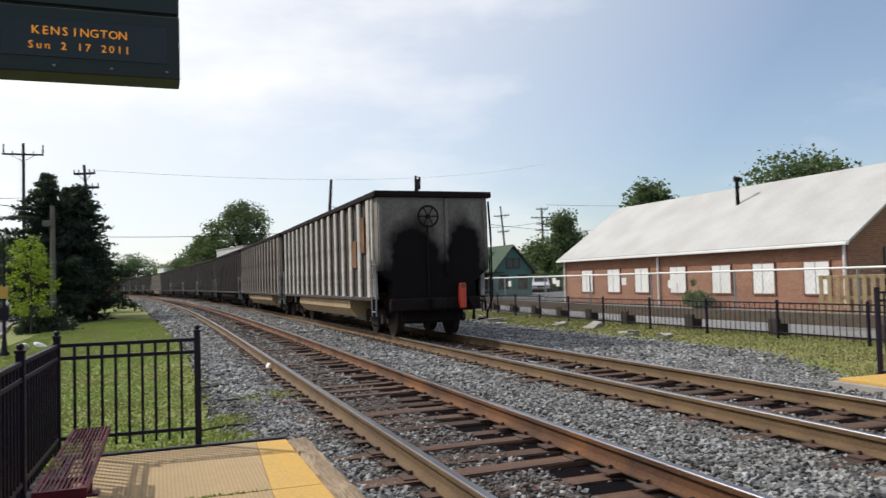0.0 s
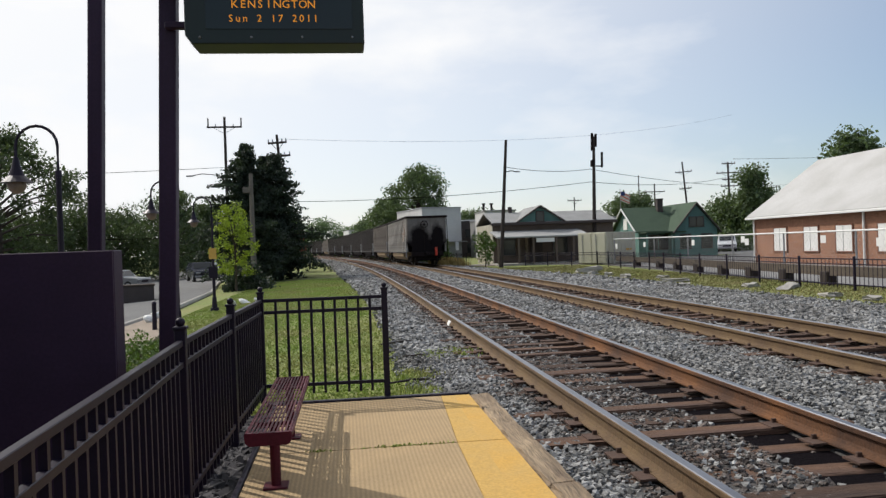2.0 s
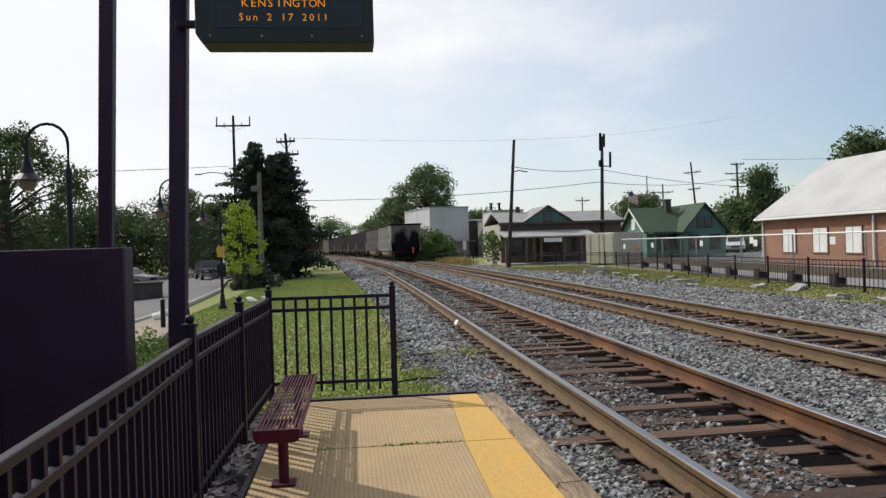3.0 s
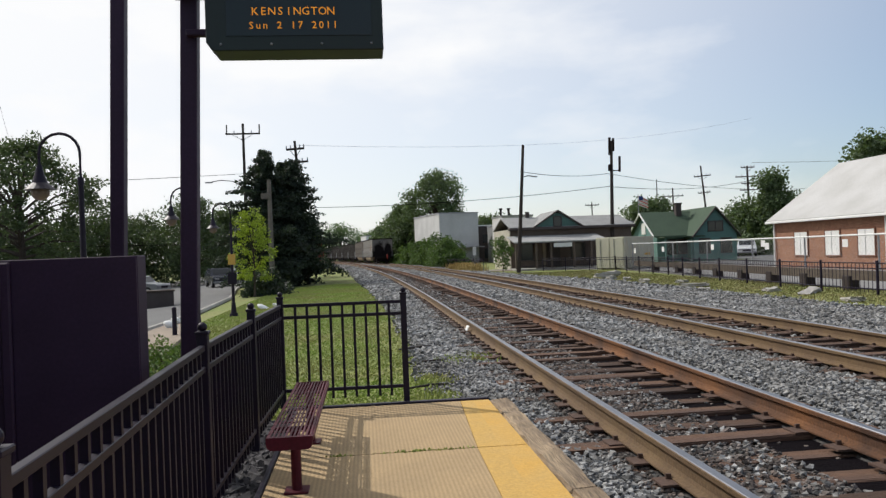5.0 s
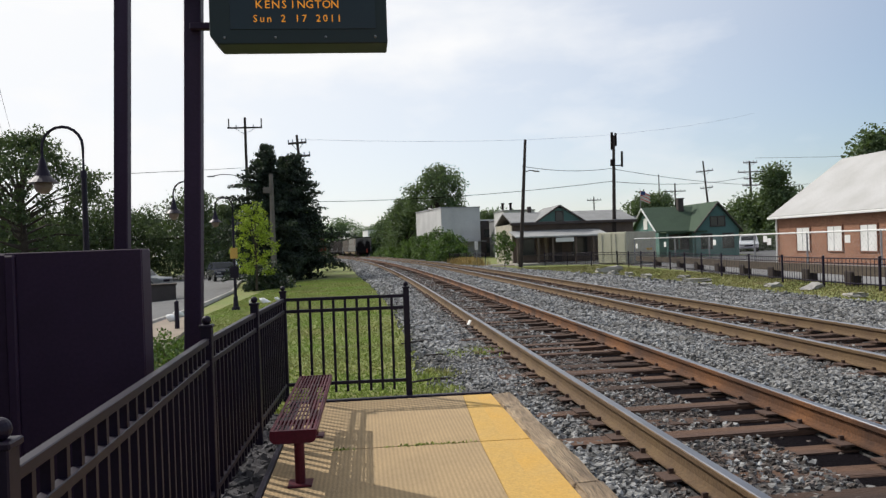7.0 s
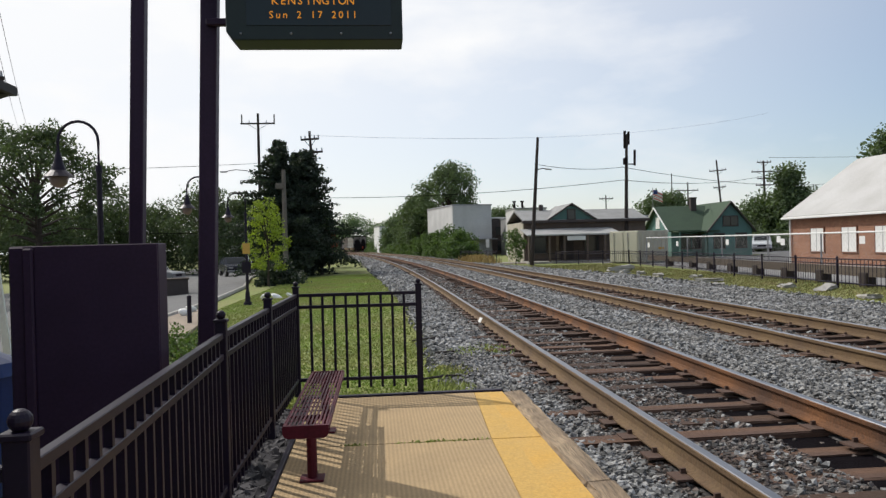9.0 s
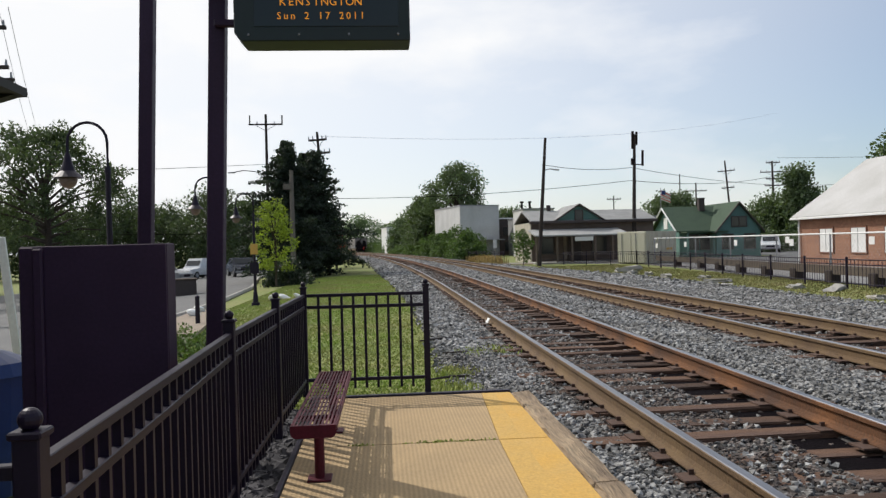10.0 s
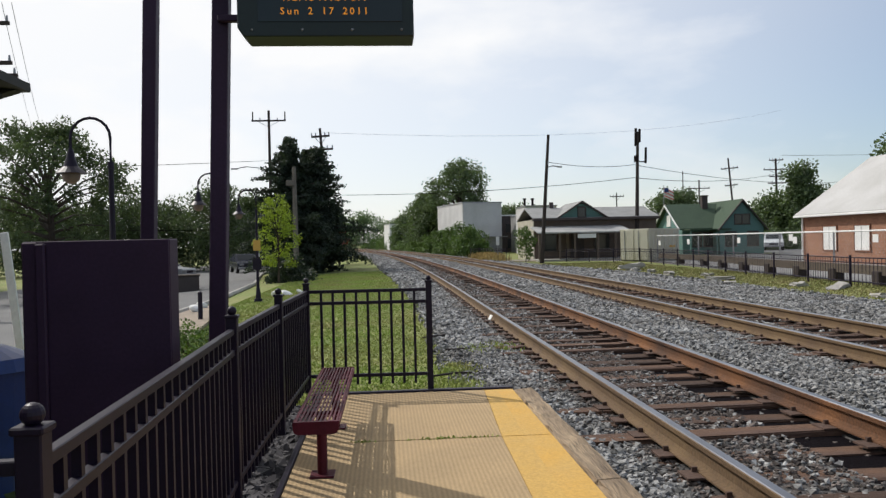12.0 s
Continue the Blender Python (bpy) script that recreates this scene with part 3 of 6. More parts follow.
# bench
def build_bench():
    th = thing("bench", pose(-0.425, 5.47, -0.015, 0, 0, -0.3), "maroon slatted metal bench without a back on the platform", "bench")
    slat = data("slat", box(B(), (0, 0, 0.434), (0.0125, 1.93, 0.008), bevel=0.002), M_BENCH)
    strap = data("strap", box(B(), (0, 0, 0.428), (0.25, 0.014, 0.005)), M_BENCH)
    for i in range(11):
        part("slat", slat, None, th, at=pose(-0.118 + i * 0.0236, 0, 0))
    for i in range(15):
        part("strap", strap, None, th, at=pose(0, -0.91 + i * 0.13, 0))
    for y in (-0.965, 0.965):
        cap = B()
        out = [(-0.132, 0.44), (0.132, 0.44)] + [(0.132 - 0.035 * (1 - math.cos(k * math.pi / 10)), 0.40 - 0.035 * math.sin(k * math.pi / 10)) for k in range(6)] + [(-0.132 + 0.035 * (1 - math.cos(k * math.pi / 10)), 0.40 - 0.035 * math.sin(k * math.pi / 10)) for k in range(5, -1, -1)]
        prism(cap, [(-x, z) for x, z in out], (0, y - 0.011, 0), (0, y + 0.011, 0))
        part("end_cap", cap, M_BENCH, th)
    for x in (-0.130, 0.130):
        part("side_rail", box(B(), (x, 0, 0.42), (0.012, 1.92, 0.03), bevel=0.004), M_BENCH, th)
    for y in (-0.62, 0.62):
        leg = part("leg", rod(B(), (0, y, 0.03), (0, y, 0.42), 0.032, seg=14), M_BENCH, th)
        part("foot_plate", box(B(), (0, y, 0.03), (0.15, 0.15, 0.014), bevel=0.004), M_BENCH, leg)
        part("cross_arm", box(B(), (0, y, 0.412), (0.24, 0.05, 0.02), bevel=0.006), M_BENCH, th)


build_bench()


# columns, sign and cabinet by the platform
def build_column(x, y, w, h, label, lean=0.0):
    th = thing("column", pose(x, y, -0.2, 0, lean, 0), label, "column", "columns behind the railing")
    part("shaft", box(B(), (0, 0, h / 2), (w, w, h), bevel=0.008), M_PURPLE, th)
    part("base_plate", box(B(), (0, 0, 0.012), (w + 0.12, w + 0.12, 0.024), bevel=0.005), M_PURPLE, th)
    part("collar", box(B(), (0, 0, h - 0.3), (w + 0.05, w + 0.05, 0.08), bevel=0.01), M_PURPLE, th)
    return th


build_column(-1.295, 5.87, 0.121, 4.6, "dark plum square steel column carrying the sign", 1.95)
build_column(-1.97, 6.41, 0.108, 4.9, "dark plum square steel column behind the railing", 2.0)


def build_sign():
    th = thing("platform_sign", pose(-0.37, 5.58, 2.895), "dark green electronic sign hanging from the column with amber letters", "sign")
    out = [(-0.62, 0.06), (-0.57, 0.0), (0.60, 0.0), (0.60, 0.43), (-0.62, 0.43)]
    bm = B()
    f = [bm.verts.new((x, -0.14, z)) for x, z in out]
    g = [bm.verts.new((x, 0.14, z)) for x, z in out]
    n = len(out)
    for i in range(n):
        bm.faces.new((f[i], f[(i + 1) % n], g[(i + 1) % n], g[i]))
    bm.faces.new(f)
    bm.faces.new(list(reversed(g)))
    bmesh.ops.recalc_face_normals(bm, faces=bm.faces)
    bmesh.ops.bevel(bm, geom=list(bm.edges), offset=0.006, segments=1, affect="EDGES")
    part("housing", bm, M_GREEN_DK, th)
    face = part("display_window", box(B(), (0.02, -0.142, 0.225), (1.0, 0.006, 0.25), bevel=0.002), M_GLASS_DK, th, "dark glass display window")
    for txt, z, sz, step in (("KENSINGTON", 0.245, 0.078, 0.058), ("Sun 2 17 2011", 0.150, 0.070, 0.048)):
        for k, ch in enumerate(txt):
            if ch == " ":
                continue
            cu = bpy.data.curves.new("letter", "FONT")
            cu.body, cu.size, cu.align_x, cu.extrude, cu.resolution_u = ch, sz, "CENTER", 0.001, 2
            tmp = new("letter", cu)
            dg = bpy.context.evaluated_depsgraph_get()
            me = bpy.data.meshes.new_from_object(tmp.evaluated_get(dg))
            bpy.data.objects.remove(tmp)
            me.materials.clear()
            me.materials.append(M_LED)
            part("letter", me, None, face, "amber lit letter", at=pose(-0.02 + (k - (len(txt) - 1) / 2) * step, -0.148, z, 90, 0, 0))
    for i in range(4):
        part("rivet", ball(B(), (-0.52 + i * 0.345, -0.143, 0.045), 0.009, 8), M_GREY_STEEL, th)
    part("top_bracket", box(B(), (0.0, 0, 0.535), (1.2, 0.16, 0.14), bevel=0.01), M_GREEN_DK, th)
    for x in (-0.4, 0.40):
        part("hanger", rod(B(), (x, 0, 0.425), (x, 0, 0.47), 0.02), M_GREEN_DK, th)
    part("arm", box(B(), (-0.75, 0.18, 0.535), (0.34, 0.26, 0.08), bevel=0.008), M_PURPLE, th)
    part("side_bracket", box(B(), (-0.71, 0.2, 0.22), (0.22, 0.06, 0.05), bevel=0.008), M_PURPLE, th)


build_sign()


def build_cabinet():
    th = thing("notice_cabinet", pose(-1.30, 3.35, -0.22, 0, 0, 0), "tall dark plum notice cabinet standing behind the railing", "cabinet")
    part("body", box(B(), (0, 0.38, 0.85), (0.60, 0.14, 1.72), bevel=0.004), M_PURPLE, th)
    part("back_panel", box(B(), (0.025, 0.305, 0.852), (0.545, 0.012, 1.712), bevel=0.002), M_PURPLE, th)
    part("corner_trim", box(B(), (-0.27, 0.30, 0.85), (0.045, 0.04, 1.70), bevel=0.008), M_PURPLE, th)
    part("post", box(B(), (-0.325, 0.36, 0.85), (0.08, 0.10, 1.72), bevel=0.01), M_PURPLE, th)


build_cabinet()


# trees
def leaf_cloud(name, centres, radii, n, size, material, seed, flat=0.75):
    """Many small bent leaves in clumps round the centres."""
    rg = np.random.default_rng(seed)
    centres, radii = np.array(centres, float), np.array(radii, float)
    w = radii ** 2
    k = rg.choice(len(centres), n, p=w / w.sum())
    d = rg.normal(size=(n, 3))
    d /= np.linalg.norm(d, axis=1)[:, None]
    rad = radii[k] * (0.12 + 1.12 * rg.uniform(0, 1, n) ** 0.55) * rg.uniform(0.8, 1.15, n)
    stretch = rg.uniform(0.6, 1.4, (len(centres), 3)) * np.array([1, 1, flat])
    c = centres[k] + d * rad[:, None] * stretch[k]
    a = rg.normal(size=(n, 3))
    a /= np.linalg.norm(a, axis=1)[:, None]
    b = np.cross(a, rg.normal(size=(n, 3)))
    b /= np.linalg.norm(b, axis=1)[:, None]
    nn = np.cross(a, b)
    sz = (size * rg.uniform(0.5, 1.3, n))[:, None]
    p = np.stack([c - a * sz * 0.5, c + b * sz * 0.32 + nn * sz * 0.1, c + a * sz * 0.5, c - b * sz * 0.32 + nn * sz * 0.1], 1).reshape(-1, 3)
    idx = np.arange(n) * 4
    f = np.stack([np.stack([idx, idx + 1, idx + 2], 1), np.stack([idx, idx + 2, idx + 3], 1)], 1).reshape(-1, 3)
    me = bpy.data.meshes.new(name)
    me.vertices.add(len(p))
    me.vertices.foreach_set("co", p.reshape(-1))
    me.loops.add(len(f) * 3)
    me.loops.foreach_set("vertex_index", f.reshape(-1).astype(np.int32))
    me.polygons.add(len(f))
    me.polygons.foreach_set("loop_start", np.arange(0, len(f) * 3, 3, dtype=np.int32))
    me.update(calc_edges=True)
    me.shade_flat()
    me.materials.append(material)
    return me


def tree(x, y, h, w, leaf, label, seed, n=5000, size=0.4, low=0.3, clumps=26, group="", z=-0.25, trunk=0.0, name="tree", clump=0.24):
    """A broad-leaved tree: tapered trunk, limbs, and a crown of leaf clumps with gaps."""
    rg = random.Random(seed)
    th = thing(name, pose(x, y, z), label, "tree", group)
    r0 = trunk or h * 0.022
    bm = B()
    tube(bm, [(0, 0, 0), (0.05 * r0, 0, h * low * 0.5), (r0 * 0.6, 0.0, h * low), (0, r0, h * 0.8)], [r0 * 1.25, r0, r0 * 0.85, r0 * 0.2], 9)
    cs, rs = [], []
    for i in range(clumps):
        u = (i + 0.5) / clumps
        zz = low + (1 - low) * (u ** 0.9)
        prof = math.sin(math.pi * min(1, 0.16 + 0.80 * (zz - low) / (1 - low))) ** 0.6
        ang = i * 2.4 + rg.uniform(-0.5, 0.5)
        rr = w / 2 * prof * rg.uniform(0.35, 0.86)
        c = Vector((rr * math.cos(ang), rr * math.sin(ang), h * (zz * 0.93)))
        cs.append(c)
        rs.append(w * clump * rg.uniform(0.6, 1.05))
        if i % 2 == 0:
            st = Vector((0, 0, h * (low + (zz - low) * 0.45)))
            tube(bm, [st, (st + c) / 2 + Vector((0, 0, 0.03 * h)), c], [r0 * 0.4, r0 * 0.25, r0 * 0.08], 5)
    part("trunk", bm, M_BARK, th)
    part("crown", leaf_cloud("crown", cs, rs, n, size, leaf, seed), None, th)
    return th


def conifer(x, y, h, w, leaf, label, seed, n=9000, size=0.4, z=-0.25):
    """A dark evergreen: boughs set round the stem, each drooping and clothed in flat sprays, with a ragged outline."""
    rg = random.Random(seed)
    th = thing("evergreen_tree", pose(x, y, z), label, "tree")
    bm = B()
    tube(bm, [(0, 0, 0), (0, 0, h * 0.5), (0.05, 0, h * 0.98)], [h * 0.025, h * 0.016, h * 0.003], 9)
    cs, rs = [], []
    boughs = 120
    for i in range(boughs):
        u = ((i + 0.5) / boughs) ** 0.9
        reach = w / 2 * min(1.0, 1.35 * (1 - u) + 0.05) ** 0.85 * rg.uniform(0.45, 1.2) * min(1, 0.8 + u * 2)
        ang = i * 2.4 + rg.uniform(-0.5, 0.5)
        z0 = h * (0.06 + 0.93 * u)
        rise = rg.uniform(-0.32, 0.06)
        tip = Vector((reach * math.cos(ang), reach * math.sin(ang), z0 + rise * reach))
        tube(bm, [(0, 0, z0), tip], [0.035, 0.01], 4)
        for f in (0.25, 0.45, 0.62, 0.78, 0.92, 1.04):
            cs.append((tip.x * f + rg.uniform(-0.09, 0.09), tip.y * f + rg.uniform(-0.09, 0.09), z0 + (tip.z - z0) * f ** 1.4 + rg.uniform(-0.1, 0.06)))
            rs.append((0.16 + 0.20 * reach * (1.08 - f)) * rg.uniform(0.7, 1.3))
    part("trunk", bm, M_BARK, th)
    part("crown", leaf_cloud("crown", cs, rs, n, size, leaf, seed, 0.55), None, th)
    return th


def shrub(x, y, w, d, h, leaf, label, seed, n=2500, size=0.25, z=-0.25, name="shrub"):
    rg = random.Random(seed)
    th = thing(name, pose(x, y, z), label, "shrub")
    cs, rs = [], []
    for i in range(34):
        u, v = rg.uniform(-0.46, 0.46), rg.uniform(-0.46, 0.46)
        top = max(0.35, 1 - 0.9 * (u * u + v * v) / 0.36)
        r = min(w, d, h) * rg.uniform(0.15, 0.27)
        cs.append((u * w, v * d, max(r * 0.5, (h * top - r) * rg.uniform(0.15, 1.0))))
        rs.append(r)
    bm = B()
    for i in range(7):
        tube(bm, [(cs[i][0] * 0.3, cs[i][1] * 0.3, 0), cs[i]], [0.04, 0.012], 5)
    part("stem", bm, M_BARK, th)
    part("foliage", leaf_cloud("foliage", cs, rs, n, size, leaf, seed, 0.9), None, th)
    return th


conifer(-5.55, 46, 8.1, 7.0, M_L_DARK, "tall dark evergreen tree with a ragged outline beside the track", 3, 46000, 0.17, -0.3)
conifer(-3.95, 46.8, 7.6, 6.0, M_L_DARK, "dark evergreen tree with drooping boughs beside the track", 4, 32000, 0.16, -0.3)
conifer(-4.75, 48.6, 7.7, 5.6, M_L_DARK, "dark evergreen tree in the row beside the track", 16, 24000, 0.18, -0.3)
conifer(-5.7, 54, 7.4, 5.2, M_L_DARK, "dark evergreen tree in the row beside the track", 14, 22000, 0.2, -0.3)
conifer(-5.9, 62, 6.8, 5.2, M_L_DARK, "dark evergreen tree in the row beside the track", 15, 18000, 0.22, -0.3)
tree(-4.85, 35.4, 4.1, 2.2, M_L_LIME, "young lime-green tree on the grass verge", 5, 4800, 0.10, 0.2, 40, trunk=0.05, clump=0.13)
shrub(-4.5, 37.2, 2.2, 2.0, 1.5, M_L_DARK, "clipped dark evergreen bush on the verge", 7, 2600, 0.16, -0.35)
tree(-3.45, 58, 2.7, 1.7, M_L_RED, "small crimson-leaved tree beside the track", 9, 1400, 0.2, 0.3, 14, trunk=0.05)
tree(-6.9, 92, 6.5, 4.6, M_L_MID, "mid-green tree behind the evergreen", 10, 3500, 0.4, 0.15)
tree(-17.6, 42, 9.5, 10.2, M_L_OAK, "large oak with open crown across the street", 12, 20000, 0.18, 0.3, 70, z=-0.95, clump=0.08)
tree(-30.0, 52, 10.0, 11, M_L_OAK, "large oak across the street", 13, 13000, 0.25, 0.2, 40, clump=0.16)
for i, (x, y, h, w) in enumerate(((-17.6, 82, 9.0, 8.5), (-23, 84, 7.4, 9), (-27.2, 86, 8.2, 9), (-30.6, 84, 7.0, 9), (-14.6, 87, 8.2, 6.5), (-33.5, 80, 7.0, 9), (-36.5, 78, 7.6, 10), (-12.4, 96, 7.5, 7), (-46, 64, 8, 13), (-20, 95, 7.5, 12))):
    tree(x, y, h, w, M_L_OAK, "dark leafy street tree beyond the parked cars", 20 + i, 11000, 0.28, 0.10, 40, "street trees", -0.95, clump=0.18)
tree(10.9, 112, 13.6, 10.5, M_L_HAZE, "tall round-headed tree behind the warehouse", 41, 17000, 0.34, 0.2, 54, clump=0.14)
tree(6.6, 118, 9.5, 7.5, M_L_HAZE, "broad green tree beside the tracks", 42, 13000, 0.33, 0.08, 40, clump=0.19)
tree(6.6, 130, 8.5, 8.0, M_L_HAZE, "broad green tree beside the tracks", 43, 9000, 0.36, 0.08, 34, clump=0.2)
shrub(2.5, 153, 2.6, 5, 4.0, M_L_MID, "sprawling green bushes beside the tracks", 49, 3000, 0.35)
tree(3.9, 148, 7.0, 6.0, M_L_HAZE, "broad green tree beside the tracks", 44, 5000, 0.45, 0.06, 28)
for i, (x, y, w, d, h) in enumerate(((8.6, 79, 3.2, 6, 3.7), (7.7, 85, 2.8, 7, 4.5), (9.4, 83, 2.6, 5, 3.6), (7.1, 93, 2.4, 8, 3.8), (6.1, 105, 2.8, 11, 3.3), (4.9, 121, 3.2, 13, 3.0), (3.9, 138, 4, 18, 3.2), (1.3, 172, 6, 30, 3.4), (-2.6, 208, 7, 34, 3.6))):
    shrub(x, y, w, d, h, M_L_MID, "sprawling green bushes beside the tracks", 50 + i, 9000, 0.24)
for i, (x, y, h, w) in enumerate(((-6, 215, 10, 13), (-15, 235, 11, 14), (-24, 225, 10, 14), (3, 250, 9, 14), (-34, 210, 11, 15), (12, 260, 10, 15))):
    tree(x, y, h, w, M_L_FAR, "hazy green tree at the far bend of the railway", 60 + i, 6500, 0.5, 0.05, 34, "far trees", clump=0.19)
tree(9.7, 53, 2.6, 1.5, M_L_MID, "young slender tree in front of the bungalow", 70, 1500, 0.16, 0.2, 16, trunk=0.03)
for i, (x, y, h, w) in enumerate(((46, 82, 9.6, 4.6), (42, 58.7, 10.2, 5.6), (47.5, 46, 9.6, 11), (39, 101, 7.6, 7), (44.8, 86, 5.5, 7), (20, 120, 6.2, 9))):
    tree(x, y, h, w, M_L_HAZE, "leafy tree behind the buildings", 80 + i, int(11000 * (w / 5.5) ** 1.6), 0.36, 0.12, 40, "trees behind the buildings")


shrub(36.5, 79, 7, 4, 4.2, M_L_HAZE, "olive green bushes behind the green house", 95, 6000, 0.3)
shrub(41.5, 78, 5, 4, 3.4, M_L_HAZE, "olive green bushes behind the green house", 96, 5000, 0.3)
shrub(22.9, 28.8, 0.9, 1.2, 1.5, M_L_MID, "leafy green bush against the brick wall", 97, 1800, 0.13, -0.15)

# street side
def sloped(name, pts, lift, material, label, category):
    """A paved sheet lying just over the ground's slope."""
    bm = B()
    vs = [bm.verts.new((x, y, 0)) for x, y in pts]
    bm.faces.new(vs)
    for x in (-17.2, -12, -9, -6, -5.2):
        bmesh.ops.bisect_plane(bm, geom=bm.verts[:] + bm.edges[:] + bm.faces[:], plane_co=(x, 0, 0), plane_no=(1, 0, 0))
    bmesh.ops.recalc_face_normals(bm, faces=bm.faces)
    for v in bm.verts:
        v.co.z = ground_height(v.co.x, v.co.y) + lift
    made = bmesh.ops.extrude_face_region(bm, geom=bm.faces[:])
    for v in made["geom"]:
        if isinstance(v, bmesh.types.BMVert):
            v.co.z -= 0.2
    bmesh.ops.recalc_face_normals(bm, faces=bm.faces)
    return structure(name, bm, material, label, category)


sloped("street", [(-5.9, -12), (-5.6, 26), (-6.2, 36), (-8.4, 52), (-8.8, 120), (-24, 120), (-24, -12)], 0.02, M_ASPHALT, "grey asphalt street and car park beyond the verge", "street")
sloped("pavement", [(-3.2, 11.2), (-4.2, 19.5), (-5.5, 24), (-5.75, 24), (-5.85, -10), (-4.6, -10), (-4.2, 10)], 0.07, M_TAN, "pale concrete pavement beside the street", "pavement")
kerb_bm = tube(B(), [(-5.72, -12, -0.30), (-5.5, 26, -0.30), (-6.05, 36, -0.33), (-8.25, 52, -0.47), (-8.6, 118, -0.5)], 0.10, 6)
structure("kerb", kerb_bm, M_CONC_GREY, "pale concrete kerb along the street", "kerb")
for y0, y1 in ((22, 25), (30, 33.5), (40, 44)):
    sloped("road_marking", [(-9.0, y0), (-8.85, y0), (-9.6, y1), (-9.75, y1)], 0.026, M_WHITE, "worn white painted line on the asphalt", "road marking")


M_GLOBE = mat("dusty_globe", (0.20, 0.14, 0.12), 0.5, vary=0.1)


def street_lamp(x, y, h, side, label):
    """A black post with a gooseneck and a bell shade over a pale globe."""
    z = ground_height(x, y)
    th = thing("street_lamp", pose(x, y, z), label, "street lamp", "gooseneck street lamps")
    part("base", rod(rod(B(), (0, 0, 0), (0, 0, 0.10), 0.13, 0.12, 14), (0, 0, 0.10), (0, 0, 0.42), 0.085, 0.06, 14), M_BLACK, th)
    part("post", rod(B(), (0, 0, 0.4), (0, 0, h - 0.62), 0.048, 0.034, 12), M_BLACK, th)
    pts = [(0, 0, h - 0.66)] + [(side * 0.26 * (1 - math.cos(k * math.pi / 10)), 0, h - 0.28 + 0.27 * math.sin(k * math.pi / 10)) for k in range(11)] + [(side * 0.52, 0, h - 0.42)]
    part("gooseneck", tube(B(), pts, 0.02, 8), M_BLACK, th)
    part("collar", rod(B(), (0, 0, h - 0.70), (0, 0, h - 0.6), 0.045, 0.04, 12), M_BLACK, th)
    shade = rod(rod(rod(B(), (side * 0.52, 0, h - 0.55), (side * 0.52, 0, h - 0.42), 0.06, 0.03, 16), (side * 0.52, 0, h - 0.66), (side * 0.52, 0, h - 0.55), 0.10, 0.06, 16), (side * 0.52, 0, h - 0.75), (side * 0.52, 0, h - 0.66), 0.20, 0.10, 18)
    sh = part("shade", shade, M_BLACK, th, smooth=False)
    bm = ball(B(), (0, 0, 0), 0.115, 16)
    part("globe", bm, M_GLOBE, sh, "frosted pale globe", at=pose(side * 0.52, 0, h - 0.78))
    return th


street_lamp(-3.66, 10.7, 3.47, -1, "black gooseneck street lamp with a bell shade by the pavement")
street_lamp(-3.85, 18.55, 3.44, -1, "black gooseneck street lamp with a bell shade by the pavement")
lamp3 = street_lamp(-3.9, 23.85, 3.42, -1, "black gooseneck street lamp with small signs on its post")
part("yellow_sign", box(B(), (0, -0.05, 1.72), (0.22, 0.012, 0.32), bevel=0.003), M_YELLOW, lamp3, "yellow sign plate")
part("dark_sign", box(B(), (0, -0.05, 1.15), (0.26, 0.03, 0.34), bevel=0.003), M_BLACK, lamp3, "black sign plate")


def bollard(x, y):
    th = thing("bollard", pose(x, y, ground_height(x, y) + 0.05), "slim black steel bollard on the pavement", "bollard")
    part("post", rod(B(), (0, 0, 0), (0, 0, 0.6), 0.055, 0.05, 12), M_BLACK, th)
    part("cap", ball(B(), (0, 0, 0.61), 0.055, 12), M_BLACK, th)


bollard(-4.28, 18.1)


def planter(x, y):
    th = thing("planter", pose(x, y, ground_height(x, y), 0, 0, 14), "dark brick planter wall with low plants at the car park", "planter")
    part("wall", box(B(), (0, 0, 0.36), (1.5, 1.0, 0.72), bevel=0.02), M_TRIM_DK, th)
    part("coping", box(B(), (0, 0, 0.75), (1.6, 1.1, 0.07), bevel=0.01), M_BARK, th)


planter(-9.3, 36)
planter(-10.6, 37.6)

# utility poles and wires
def utility_pole(x, y, h, r, arms, label, lean=0.0, material=None, turn=0.0, z=None, extras=()):
    th = thing("utility_pole", pose(x, y, ground_height(x, y) if z is None else z, 0, lean, 0), label, "utility pole")
    part("pole", rod(B(), (0, 0, -0.2), (0, 0, h), r, r * 0.62, 12), material or M_POLE, th)
    rot = Matrix.Rotation(radians(turn), 4, "Z")
    for za, wa in arms:
        arm = part("crossarm", box(B(), (0, -r, za), (wa, 0.10, 0.12), bevel=0.01), material or M_POLE, th, at=rot)
        for k in (-0.47, -0.25, 0.25, 0.47):
            part("insulator", rod(B(), (wa * k, -r, za + 0.06), (wa * k, -r, za + 0.24), 0.045, 0.03, 8), M_GREY_STEEL, arm)
        for sgn in (-1, 1):
            part("brace", rod(B(), (0, -r - 0.03, za - 0.5), (sgn * wa * 0.3, -r - 0.03, za - 0.05), 0.018, seg=6), material or M_POLE, arm)
    for name, bm, m in extras:
        part(name, bm, m, th)
    return th


